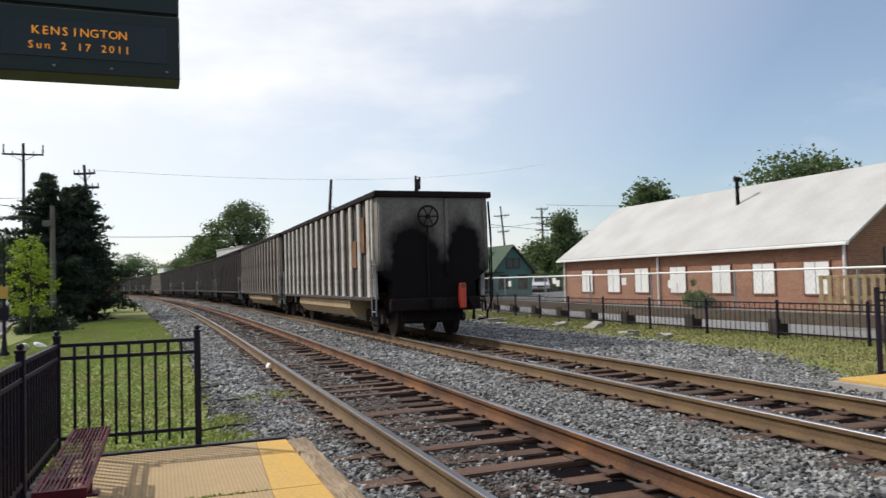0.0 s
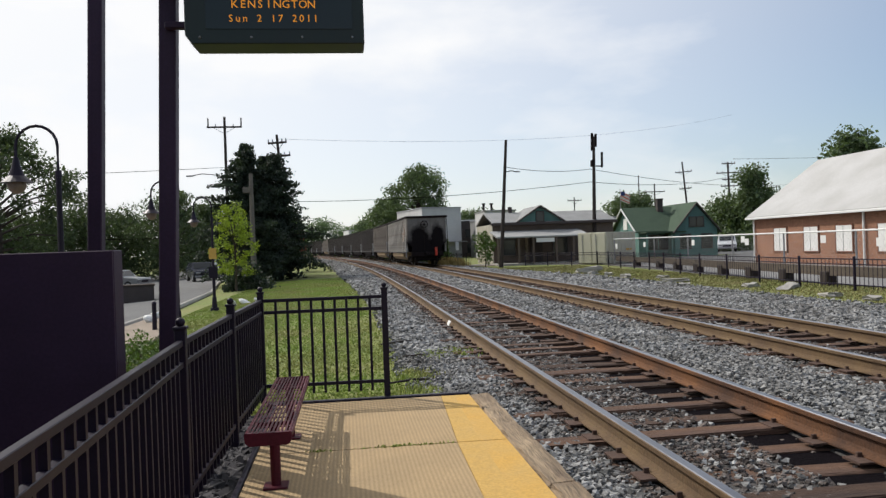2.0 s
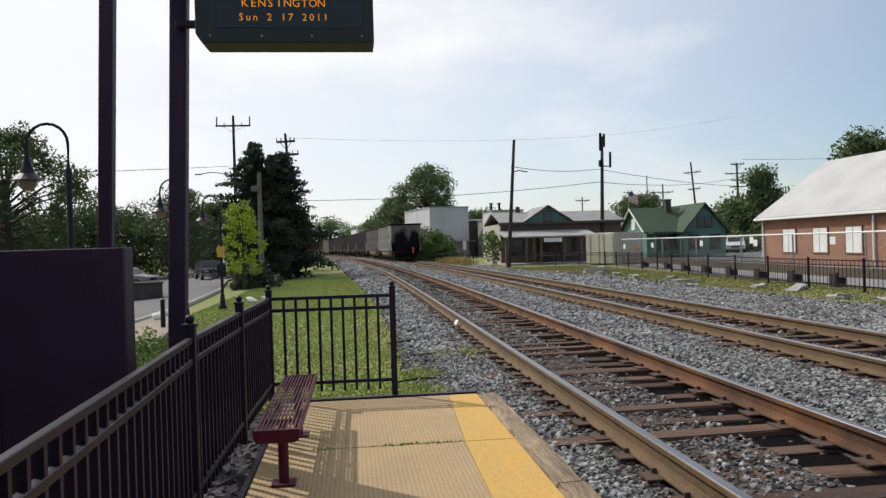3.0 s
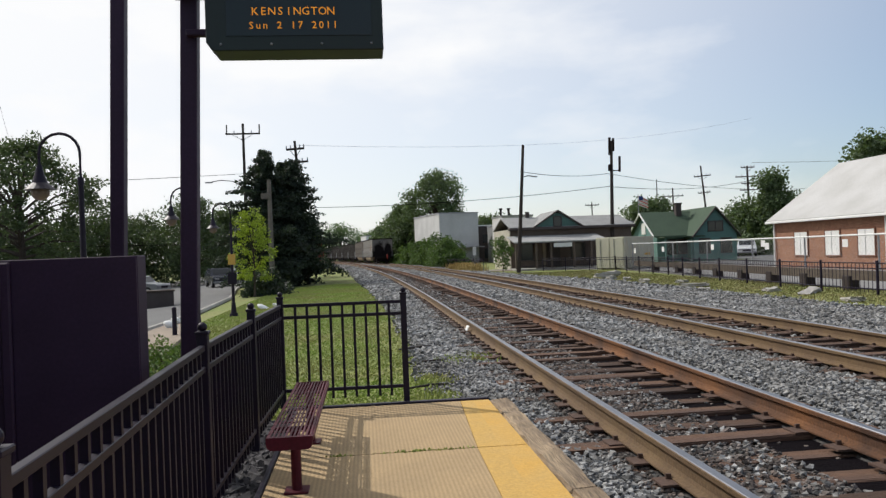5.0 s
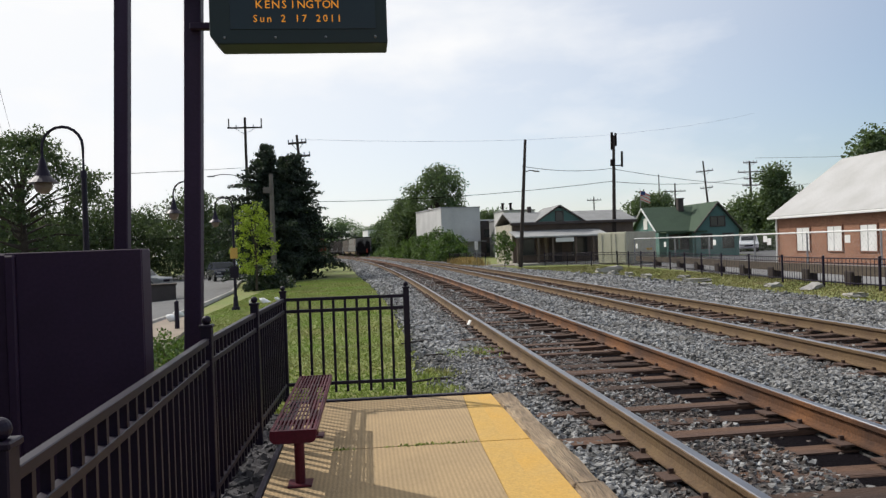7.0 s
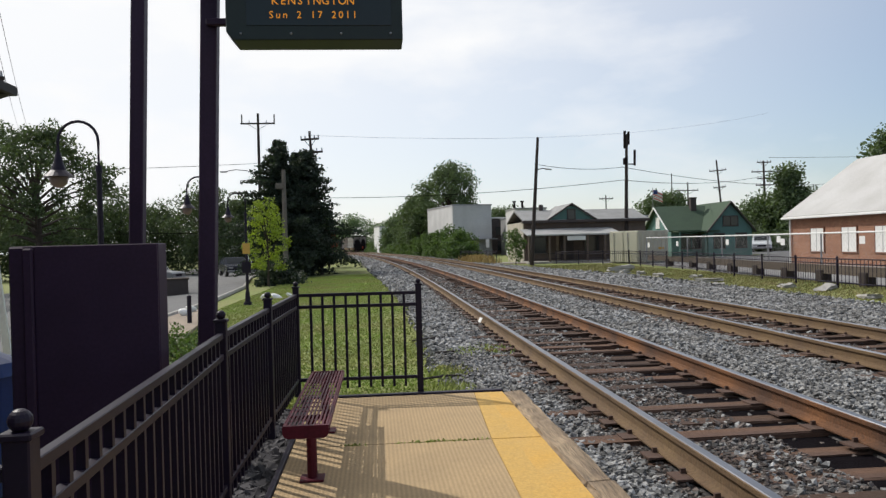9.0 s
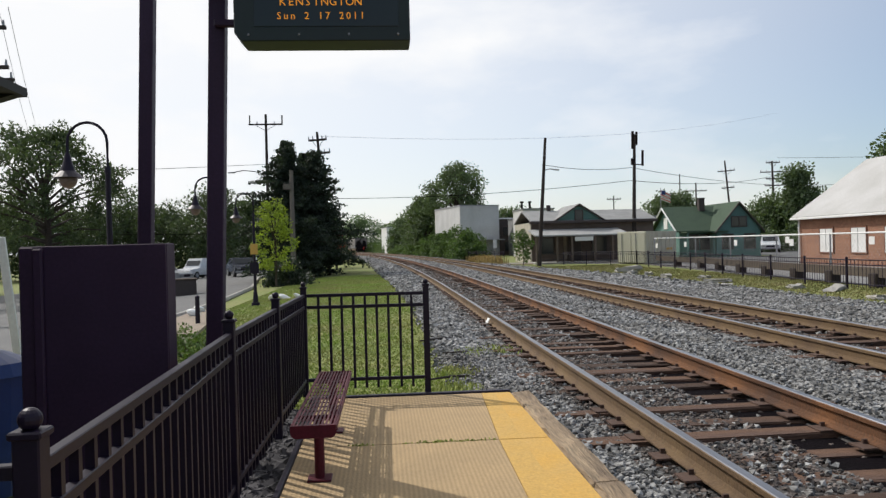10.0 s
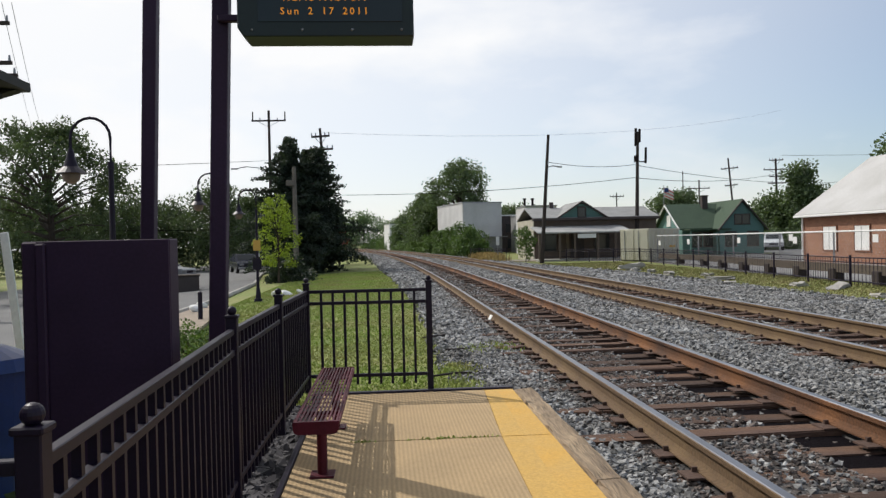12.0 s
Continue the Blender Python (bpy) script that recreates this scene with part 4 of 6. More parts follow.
utility_pole(-8.75, 60.5, 12.4, 0.15, [(11.6, 2.6)], "dark wooden utility pole with one crossarm rising behind the evergreen", extras=[("light_arm", tube(B(), [(0, 0, 7.5), (-0.9, 0, 8.0), (-1.8, 0, 8.1), (-2.5, 0, 7.98)], 0.035, 6), M_POLE), ("lamp_head", box(B(), (-2.7, 0, 7.95), (0.55, 0.2, 0.11), bevel=0.04), M_GREY_STEEL)] + [("insulator_pin", rod(B(), (x, -0.15, 11.65), (x, -0.15, 12.3), 0.05, seg=8), M_POLE) for x in (-1.2, 1.25)])
utility_pole(-3.25, 47.2, 8.7, 0.12, [(8.2, 1.1), (7.4, 1.4)], "dark wooden utility pole with two crossarms beside the evergreen", -3.6)
utility_pole(-4.85, 42.4, 6.0, 0.16, [], "pale grey wooden pole with a box near its top", 0.0, M_POLE_PALE, extras=[("junction_box", box(B(), (-0.22, -0.05, 5.1), (0.42, 0.3, 0.3), bevel=0.02), M_POLE_PALE)])
utility_pole(10.55, 51.7, 8.7, 0.15, [], "leaning dark wooden street-light pole by the crossing", 4.1, extras=[("light_arm", tube(B(), [(0.05, 0, 6.5), (0.4, 0, 6.62), (0.75, 0, 6.6)], 0.035, 6), M_POLE), ("lamp_head", box(B(), (0.85, 0, 6.58), (0.42, 0.16, 0.09), bevel=0.03), M_GREY_STEEL)])
utility_pole(19.22, 58.0, 9.7, 0.17, [], "tall dark pole with antennas near its top", 1.5, extras=[("antenna", rod(B(), (-0.14, 0, 8.6), (-0.14, 0, 9.95), 0.10, seg=10), M_UNDER), ("antenna", rod(B(), (0.16, 0, 8.9), (0.16, 0, 9.9), 0.09, seg=10), M_UNDER), ("antenna", rod(B(), (0.65, 0, 7.3), (0.65, 0, 8.5), 0.09, seg=10), M_UNDER), ("antenna_bracket", box(B(), (0.3, 0, 7.4), (0.8, 0.08, 0.08)), M_UNDER), ("equipment_box", box(B(), (-0.12, -0.1, 7.6), (0.3, 0.3, 0.5), bevel=0.02), M_UNDER)])
utility_pole(46.3, 88, 10.5, 0.17, [(10.3, 1.7), (9.2, 3.2), (8.4, 1.8), (7.6, 2.2)], "dark wooden utility pole with four crossarms", -1.0)
utility_pole(43.6, 93, 11.2, 0.15, [(9.9, 2.2), (7.8, 1.6)], "leaning dark utility pole behind the green house", -5.0)
utility_pole(41.8, 100, 9.0, 0.14, [(7.9, 2.8)], "dark utility pole in the distance with one crossarm")
utility_pole(39.6, 100, 10.2, 0.10, [], "bare dark pole in the distance")
utility_pole(32.1, 105, 7.8, 0.12, [(7.3, 2.0)], "dark utility pole in the distance with one crossarm")
utility_pole(-12.9, 25.5, 10.5, 0.17, [(9.45, 2.5), (8.2, 2.6), (7.8, 2.9)], "dark utility pole with three crossarms behind the station", 0.0)


def wire(points, r, label):
    cu = bpy.data.curves.new("overhead_wire", "CURVE")
    cu.dimensions, cu.bevel_depth, cu.bevel_resolution = "3D", r, 1
    sp = cu.splines.new("POLY")
    pts = []
    for (p, q, sag) in points:
        for k in range(13):
            u = k / 12
            v = Vector(p).lerp(Vector(q), u)
            v.z -= sag * 4 * u * (1 - u)
            pts.append(v)
    sp.points.add(len(pts) - 1)
    for a, v in zip(sp.points, pts):
        a.co = (*v, 1)
    cu.materials.append(M_UNDER)
    tagged(new("overhead_wire", cu), label, "wire", "overhead wires")


WIRE = "thin dark overhead wire strung between poles"
wire([((-60, 62, 8.5), (-8.8, 60.5, 8.0), 0.5), ((-8.8, 60.5, 5.4), (19.1, 58, 6.0), 0.5), ((19.1, 58, 6.0), (47, 88, 8.7), 0.6)], 0.022, WIRE)
wire([((10.9, 51.7, 6.7), (19.1, 58, 7.0), 0.25), ((19.1, 58, 7.0), (60, 92, 8.0), 0.9)], 0.02, WIRE)
wire([((-3.8, 47.2, 8.2), (46.8, 88, 16.0), 1.2)], 0.007, WIRE)
wire([((46.8, 88, 10.7), (90, 88, 12.2), 0.6)], 0.02, WIRE)
wire([((-11.9, 25.4, 9.3), (-28.6, 66, 11.0), 0.4)], 0.009, WIRE)
wire([((-11.6, 25.4, 9.3), (-27.9, 66, 11.0), 0.4)], 0.009, WIRE)
wire([((-40, 52, 3.6), (-12, 54, 2.6), 0.2)], 0.02, WIRE)


# station building corner behind the railing
M_EAVE = mat("black_green_eaves", (0.015, 0.016, 0.015), 0.7, vary=0.2, scale=3, fine=30)


def build_station():
    th = thing("station_building", pose(-2.84, 6.5, -0.11), "dark eaves and wall of the old station building", "building")
    bm = B()
    a, b, c, d = (0, 0, 2.84), (-6, 0.35, 2.84), (-6, -14, 2.84), (0.3, -14, 2.84)
    low = [bm.verts.new(p) for p in (a, b, c, d)]
    top = [bm.verts.new((p[0], p[1], p[2] + 0.07)) for p in (a, b, c, d)]
    for i in range(4):
        bm.faces.new((low[i], low[(i + 1) % 4], top[(i + 1) % 4], top[i]))
    bm.faces.new(list(reversed(low)))
    r1, r2 = bm.verts.new((-2.9, -3.2, 4.3)), bm.verts.new((-2.9, -10.8, 4.3))
    bm.faces.new((top[0], top[1], r1))
    bm.faces.new((top[1], top[2], r2, r1))
    bm.faces.new((top[2], top[3], r2))
    bm.faces.new((top[3], top[0], r1, r2))
    bmesh.ops.recalc_face_normals(bm, faces=bm.faces)
    part("roof", bm, M_EAVE, th, "dark shingled hipped roof with deep eaves")
    part("wall", box(B(), (-3.1, -7.0, 1.2), (4.2, 11.6, 3.28), bevel=0.02), M_TRIM_DK, th)
    br = prism(B(), [(-0.05, 2.83), (0.05, 2.83), (0.05, 2.72), (-0.05, 2.72)], (-0.18, -0.2, 0), (-1.15, -1.2, 0))
    tube(br, [(-0.16, -0.18, 2.80), (-0.35, -0.36, 2.68), (-0.6, -0.62, 2.45), (-0.95, -1.0, 1.9)], [0.04, 0.09, 0.11, 0.07], 6)
    ends = [(-0.05, 2.83), (-0.28, 2.76), (-0.36, 2.66), (-0.62, 2.42), (-1.3, 2.40), (-1.3, 2.83)]
    wedge = [[br.verts.new((x, yy, z)) for x, z in ends] for yy in (-0.16, -0.04)]
    for k in range(6):
        br.faces.new((wedge[0][k], wedge[0][(k + 1) % 6], wedge[1][(k + 1) % 6], wedge[1][k]))
    br.faces.new(wedge[0])
    br.faces.new(list(reversed(wedge[1])))
    bmesh.ops.recalc_face_normals(br, faces=br.faces)
    part("eaves_bracket", br, M_EAVE, th, "carved timber eaves bracket")


build_station()


def build_bin():
    th = thing("recycling_bin", pose(-2.56, 5.1, -0.25), "blue plastic recycling bin with a white lid rim", "bin")
    part("body", rod(B(), (0, 0, 0.02), (0, 0, 0.95), 0.24, 0.29, 18), M_BLUE, th)
    part("lid", rod(rod(B(), (0, 0, 0.95), (0, 0, 1.03), 0.31, 0.28, 18), (0, 0, 1.03), (0, 0, 1.10), 0.28, 0.12, 18), M_BLUE, th)
    part("lid_opening", rod(B(), (0.05, -0.15, 1.06), (0.05, -0.24, 1.03), 0.07, seg=12), M_WHITE, th, "white rim of the opening")


build_bin()
shrub(-2.1, 9.0, 1.0, 1.6, 0.75, M_L_MID, "low green shrub behind the railing", 101, 3200, 0.05, -0.2)
shrub(-2.8, 12.0, 1.2, 2.2, 0.7, M_L_MID, "low green shrub beside the pavement", 102, 3600, 0.055, -0.2)
shrub(-3.0, 5.0, 1.2, 2.0, 1.0, M_L_OAK, "dark green shrub beside the cabinet", 103, 1500, 0.1, -0.25)


def build_board():
    th = thing("leaning_board", pose(-4.05, 9, ground_height(-4.05, 9), 0, -6.3, 0), "white painted board standing askew beside the pavement", "board")
    part("plank", box(B(), (0, 0, 0.97), (0.09, 0.035, 1.94), bevel=0.006), M_WHITE, th)


build_board()
for i, (x, y) in enumerate(((-5.0, 20.7), (-5.15, 22.0))):
    tagged(part("stone", ball(B(), (0, 0, 0), 0.15, 8), M_WHITE, at=pose(x, y, ground_height(x, y) + 0.14, 10, 20, i * 60) @ Matrix.Diagonal((1.3, 0.9, 0.7, 1))), "small white stone on the pavement", "stone")


# cars
def car(x, y, rz, paint, label, tall=1.5, length=4.5, name="parked_car"):
    th = thing(name, pose(x, y, ground_height(x, y) + 0.02, 0, 0, rz), label, "car")
    w, l, h = 1.8, length, tall
    side = [(-l / 2, 0.35), (-l / 2, 0.72), (-l / 2 + 0.1, 0.85), (-l * 0.22, 0.95), (-l * 0.10, h), (l * 0.28 if h < 1.6 else l * 0.42, h), (l * 0.42 if h < 1.6 else l * 0.48, 0.98), (l / 2, 0.9), (l / 2, 0.35)]
    bm = B()
    rows = []
    for sx, k in ((-w / 2, 1.0), (w / 2, 1.0)):
        rows.append([bm.verts.new(((sx * (0.84 if z > 1.0 else 1.0)), yy, z)) for yy, z in side])
    n = len(side)
    for i in range(n):
        bm.faces.new((rows[0][i], rows[0][(i + 1) % n], rows[1][(i + 1) % n], rows[1][i]))
    bm.faces.new(rows[0])
    bm.faces.new(list(reversed(rows[1])))
    bmesh.ops.recalc_face_normals(bm, faces=bm.faces)
    bmesh.ops.bevel(bm, geom=list(bm.edges), offset=0.05, segments=2, affect="EDGES")
    part("body", bm, paint, th)
    part("windscreen", box(B(), (0, 0, 0), (w * 0.76, 0.02, 0.5)), M_WINDOW, th, at=pose(0, -l * 0.165, (h + 0.97) / 2, -42 + (10 if h > 1.6 else 0), 0, 0))
    for sx in (-1, 1):
        part("side_window", box(B(), (0, 0, 0), (0.02, l * 0.36, h - 1.12), bevel=0.008), M_WINDOW, th, at=pose(sx * w * 0.447, l * 0.12, (h + 0.95) / 2, 0, -sx * 13, 0))
        part("headlight", box(B(), (sx * 0.62, -l / 2 - 0.005, 0.68), (0.34, 0.05, 0.15), bevel=0.02), M_GREY_STEEL, th)
        for sy in (-0.31, 0.30):
            wh = part("wheel", rod(B(), (sx * (w / 2 - 0.2), sy * l, 0.33), (sx * (w / 2 + 0.01), sy * l, 0.33), 0.33, seg=18), M_TYRE, th)
            part("rim", rod(B(), (sx * (w / 2), sy * l, 0.33), (sx * (w / 2 + 0.02), sy * l, 0.33), 0.2, seg=14), M_GREY_STEEL, wh)
    part("grille", box(B(), (0, -l / 2 - 0.005, 0.62), (0.8, 0.04, 0.18), bevel=0.01), M_BLACK, th)
    part("bumper", box(B(), (0, -l / 2 - 0.02, 0.42), (w * 0.96, 0.12, 0.16), bevel=0.03), M_GREY_STEEL, th)
    return th


P_DARK = mat("dark_blue_car_paint", (0.03, 0.035, 0.05), 0.25, vary=0.05)
P_SILVER = mat("silver_car_paint", (0.35, 0.36, 0.37), 0.3, metal=0.5, vary=0.05)
P_WHITE = mat("white_car_paint", (0.72, 0.73, 0.74), 0.25, vary=0.04)
car(-11.5, 64, 20, P_DARK, "dark blue car parked at the kerb")
car(-11.2, 74, 10, P_WHITE, "white car parked by the street trees", 1.75)
car(-17.3, 62, 70, P_SILVER, "silver car parked across the street")
car(-20.0, 57, 75, P_DARK, "dark car parked across the street")
suv = car(-16.5, 66, -30, P_WHITE, "white sport utility car driving along the street", 1.78, 4.7, "sport_utility_car")
car(38.4, 74, -27, P_WHITE, "white pickup car parked behind the chain-link fence", 1.7)


M_ROAD = mat("pale_worn_asphalt", (0.21, 0.205, 0.20), 0.9, vary=0.15, scale=0.5, fine=20, bump=0.2)

# right side: road, fences, beam
structure("side_road", slab(B(), [(15.2, -10), (15.2, 30), (17.0, 50), (12.0, 56.5), (8.2, 59), (8.6, 62), (13, 60), (24.6, 52), (24.6, -10)], -0.3, -0.145), M_ROAD, "pale worn asphalt road behind the black railing", "road")
structure("crossing_pavement", slab(B(), [(8.0, 57.2), (11.8, 55.4), (12.2, 56.4), (8.2, 58.6)], -0.3, -0.12), M_TAN, "pale concrete pavement by the crossing", "pavement")


structure("car_park", slab(B(), [(24.7, 43.2), (62, 43.2), (62, 76), (33, 76), (33, 61), (13.2, 60.6), (24.7, 52.4)], -0.3, -0.15), M_ASPHALT, "grey asphalt yard behind the chain-link fence", "car park")


def along(pts, step):
    out = []
    for (x0, y0), (x1, y1) in zip(pts, pts[1:]):
        n = max(1, round(math.hypot(x1 - x0, y1 - y0) / step))
        out += [(x0 + (x1 - x0) * k / n, y0 + (y1 - y0) * k / n, -0.165) for k in range(n)]
    return out + [(*pts[-1], -0.165)]


picket_fence("railing", along([(14.05, 9.6), (13.7, 21.9), (14.4, 30), (15.5, 38), (15.75, 47)], 2.45), 0.88, "long black steel railing along the far side of the railway", picket=0.17, r=0.0065, caps=False, top2=0.16)
picket_fence("railing", along([(15.75, 47), (12.6, 53.2)], 2.4), 0.88, "short black steel railing turning towards the crossing", picket=0.18, r=0.0065, caps=False, top2=0.16)


M_BEAM = mat("dark_weathered_beam", (0.10, 0.078, 0.06), 0.9, vary=0.3, scale=3, fine=25, bump=0.5)


def build_beam():
    th = thing("guard_beam", pose(0, 0, 0), "weathered timber guard beam on squat posts behind the railing", "guard rail")
    pts = along([(15.0, 9), (14.7, 22), (15.4, 30), (16.5, 39), (16.7, 46)], 3.0)
    for p, q in zip(pts, pts[1:]):
        part("beam", prism(B(), [(-0.11, 0.24), (0.11, 0.24), (0.12, 0.52), (-0.11, 0.53)], (p[0], p[1], -0.1), (q[0], q[1], -0.1)), M_BEAM, th)
        part("stub_post", box(B(), (p[0], p[1], 0.02), (0.34, 0.40, 0.50), bevel=0.03), M_POLE, th)


build_beam()


def build_chain_fence():
    th = thing("chain_link_fence", pose(0, 0, 0), "galvanised chain-link fence with a pale top pipe and notices", "fence")
    pts = [(18.4, 6, -0.15), (18.2, 11, -0.15), (18.2, 16, -0.15), (18.3, 21, -0.15), (18.5, 26, -0.15), (18.7, 31, -0.15), (19.0, 36, -0.15), (19.0, 41, -0.15), (18.7, 45, -0.15), (17.0, 47.3, -0.15)]
    H = 1.64
    for p in pts:
        part("post", rod(B(), p, (p[0], p[1], p[2] + H), 0.038, seg=10), M_GREY_STEEL, th)
    wires = B()
    for p, q in zip(pts, pts[1:]):
        part("top_pipe", rod(B(), (p[0], p[1], p[2] + H), (q[0], q[1], q[2] + H), 0.034, seg=8), M_WHITE, th, "pale top pipe")
        d = Vector(q) - Vector(p)
        n = int(d.length / 0.22)
        for i in range(-6, n):
            for flip in (0, 1):
                u0, u1 = i / n, (i + 1.85 / 0.22 * 0.75) / n
                z0, z1 = 0.05, H
                if u0 < 0:
                    z0 += (z1 - z0) * (-u0) / (u1 - u0)
                    u0 = 0
                if u1 > 1:
                    z1 -= (z1 - z0) * (u1 - 1) / (u1 - u0)
                    u1 = 1
                if flip:
                    u0, u1 = 1 - u0, 1 - u1
                a, b = Vector(p) + d * u0 + Vector((0, 0, z0)), Vector(p) + d * u1 + Vector((0, 0, z1))
                rod(wires, a, b, 0.0022, seg=3)
    tagged(part("mesh", wires, M_GREY_STEEL, th), kind="stuff")
    for x, y, z in ((18.45, 24.6, 1.42), (18.4, 24.0, 1.60), (18.6, 28, 1.55), (18.5, 33.6, 1.5), (18.85, 34.6, 1.62), (18.9, 40, 1.5), (18.3, 45.4, 1.45), (18.1, 14.2, 1.62), (17.1, 47.0, 1.4)):
        part("notice", box(B(), (x - 0.06, y, z - 0.36), (0.012, 0.34, 0.30), bevel=0.002), M_WHITE, th, "small white notice plate")


build_chain_fence()


def gable_roof(bm, x0, x1, y0, y1, ze, zr, axis, over=0.3, thick=0.12):
    """A pitched roof with thickness; its ridge runs along the axis named."""
    if axis == "y":
        xm = (x0 + x1) / 2
        k = (zr - ze) / (xm - x0)
        prof = [(x0 - over, ze - over * k), (xm, zr), (x1 + over, ze - over * k), (x1 + over, ze - over * k + thick), (xm, zr + thick), (x0 - over, ze - over * k + thick)]
        rows = [[bm.verts.new((x, y, z)) for x, z in prof] for y in (y0 - over, y1 + over)]
    else:
        ym = (y0 + y1) / 2
        k = (zr - ze) / (ym - y0)
        prof = [(y0 - over, ze - over * k), (ym, zr), (y1 + over, ze - over * k), (y1 + over, ze - over * k + thick), (ym, zr + thick), (y0 - over, ze - over * k + thick)]
        rows = [[bm.verts.new((x, y, z)) for y, z in prof] for x in (x0 - over, x1 + over)]
    n = 6
    for i in range(n):
        bm.faces.new((rows[0][i], rows[0][(i + 1) % n], rows[1][(i + 1) % n], rows[1][i]))
    bm.faces.new(rows[0])
    bm.faces.new(list(reversed(rows[1])))
    bmesh.ops.recalc_face_normals(bm, faces=bm.faces)
    return bm


def gable_walls(bm, x0, x1, y0, y1, z0, ze, zr, axis):
    """A house body with gable ends, closed."""
    if axis == "y":
        xm = (x0 + x1) / 2
        prof = [(x0, z0), (x1, z0), (x1, ze), (xm, zr), (x0, ze)]
        rows = [[bm.verts.new((x, y, z)) for x, z in prof] for y in (y0, y1)]
    else:
        ym = (y0 + y1) / 2
        prof = [(y0, z0), (y1, z0), (y1, ze), (ym, zr), (y0, ze)]
        rows = [[bm.verts.new((x, y, z)) for y, z in prof] for x in (x0, x1)]
    for i in range(5):
        bm.faces.new((rows[0][i], rows[0][(i + 1) % 5], rows[1][(i + 1) % 5], rows[1][i]))
    bm.faces.new(rows[0])
    bm.faces.new(list(reversed(rows[1])))
    bmesh.ops.recalc_face_normals(bm, faces=bm.faces)
    return bm


def window(parent, c, w, h, axis, pane, frame_m, t=0.08, name="window"):
    """A framed window on a wall facing -x or -y, its frame proud of the wall."""
    def bx(u, v, su, sv, dep, off):
        if axis == "x":
            return box(B(), (c[0] - off, c[1] + u, c[2] + v), (dep, su, sv), bevel=0.006)
        return box(B(), (c[0] + u, c[1] - off, c[2] + v), (su, dep, sv), bevel=0.006)
    win = part(name, bx(0, 0, w, h, 0.05, 0.0), pane, parent)
    for u, v, su, sv in ((-w / 2 - t / 2, 0, t, h), (w / 2 + t / 2, 0, t, h), (0, h / 2 + t / 2, w + 2 * t, t), (0, -h / 2 - t / 2, w + 2 * t + 0.06, t)):
        part("frame", bx(u, v, su, sv, 0.09, 0.0), frame_m, win)
    return win


def build_brick_hall():
    X0, X1, Y0, Y1, ZE, ZR = 23.65, 32.25, 21.2, 42.2, 2.62, 5.65
    th = thing("brick_building", pose(0, 0, 0), "long red brick building with boarded white windows and a pale roof", "building")
    part("wall", gable_walls(B(), X0, X1, Y0, Y1, -0.2, ZE, ZR - 0.1, "y"), M_BRICKWALL, th, "red brick wall")
    part("roof", gable_roof(B(), X0, X1, Y0, Y1, ZE, ZR, "y", 0.32, 0.10), M_ROOF_W, th, "pale coated metal roof")
    part("gutter", box(B(), (X0 - 0.36, (Y0 + Y1) / 2, ZE - 0.24), (0.14, Y1 - Y0 + 0.6, 0.12), bevel=0.02), M_WHITE, th, "white gutter")
    for y in (Y0 + 0.12, 32.57, Y1 - 0.1):
        part("downpipe", rod(B(), (X0 - 0.09, y, -0.15), (X0 - 0.09, y, ZE - 0.22), 0.055, seg=8), M_WHITE, th, "white downpipe")
    for y in (39.5, 36.7, 34.06, 31.08, 28.0, 25.43, 22.67):
        win = window(th, (X0 - 0.02, y, 1.15), 1.2, 1.24, "x", M_WHITE, M_TRIM_BR, 0.06)
        part("board_seam", box(B(), (X0 - 0.052, y + 0.05, 1.15), (0.012, 0.022, 1.2)), M_GREY_STEEL, win)
    part("vent_pipe", rod(rod(B(), (26.5, 30.05, 4.6), (26.5, 30.05, 5.85), 0.09, seg=10), (26.5, 30.05, 5.85), (26.5, 30.05, 6.05), 0.16, seg=10), M_UNDER, th, "dark roof vent pipe")
    part("doorway", box(B(), (26.0, Y0 - 0.02, 1.1), (1.3, 0.08, 2.3), bevel=0.01), M_WINDOW, th, "dark doorway in the gable wall")


M_TRIM_BR = mat("rusty_brown_lintel", (0.20, 0.085, 0.05), 0.85, vary=0.15)
M_BRICKWALL = mat("red_brick_wall", (0.31, 0.145, 0.085), 0.9, vary=0.22, scale=0.9, fine=14, second=(0.25, 0.11, 0.065), second_amount=0.7)


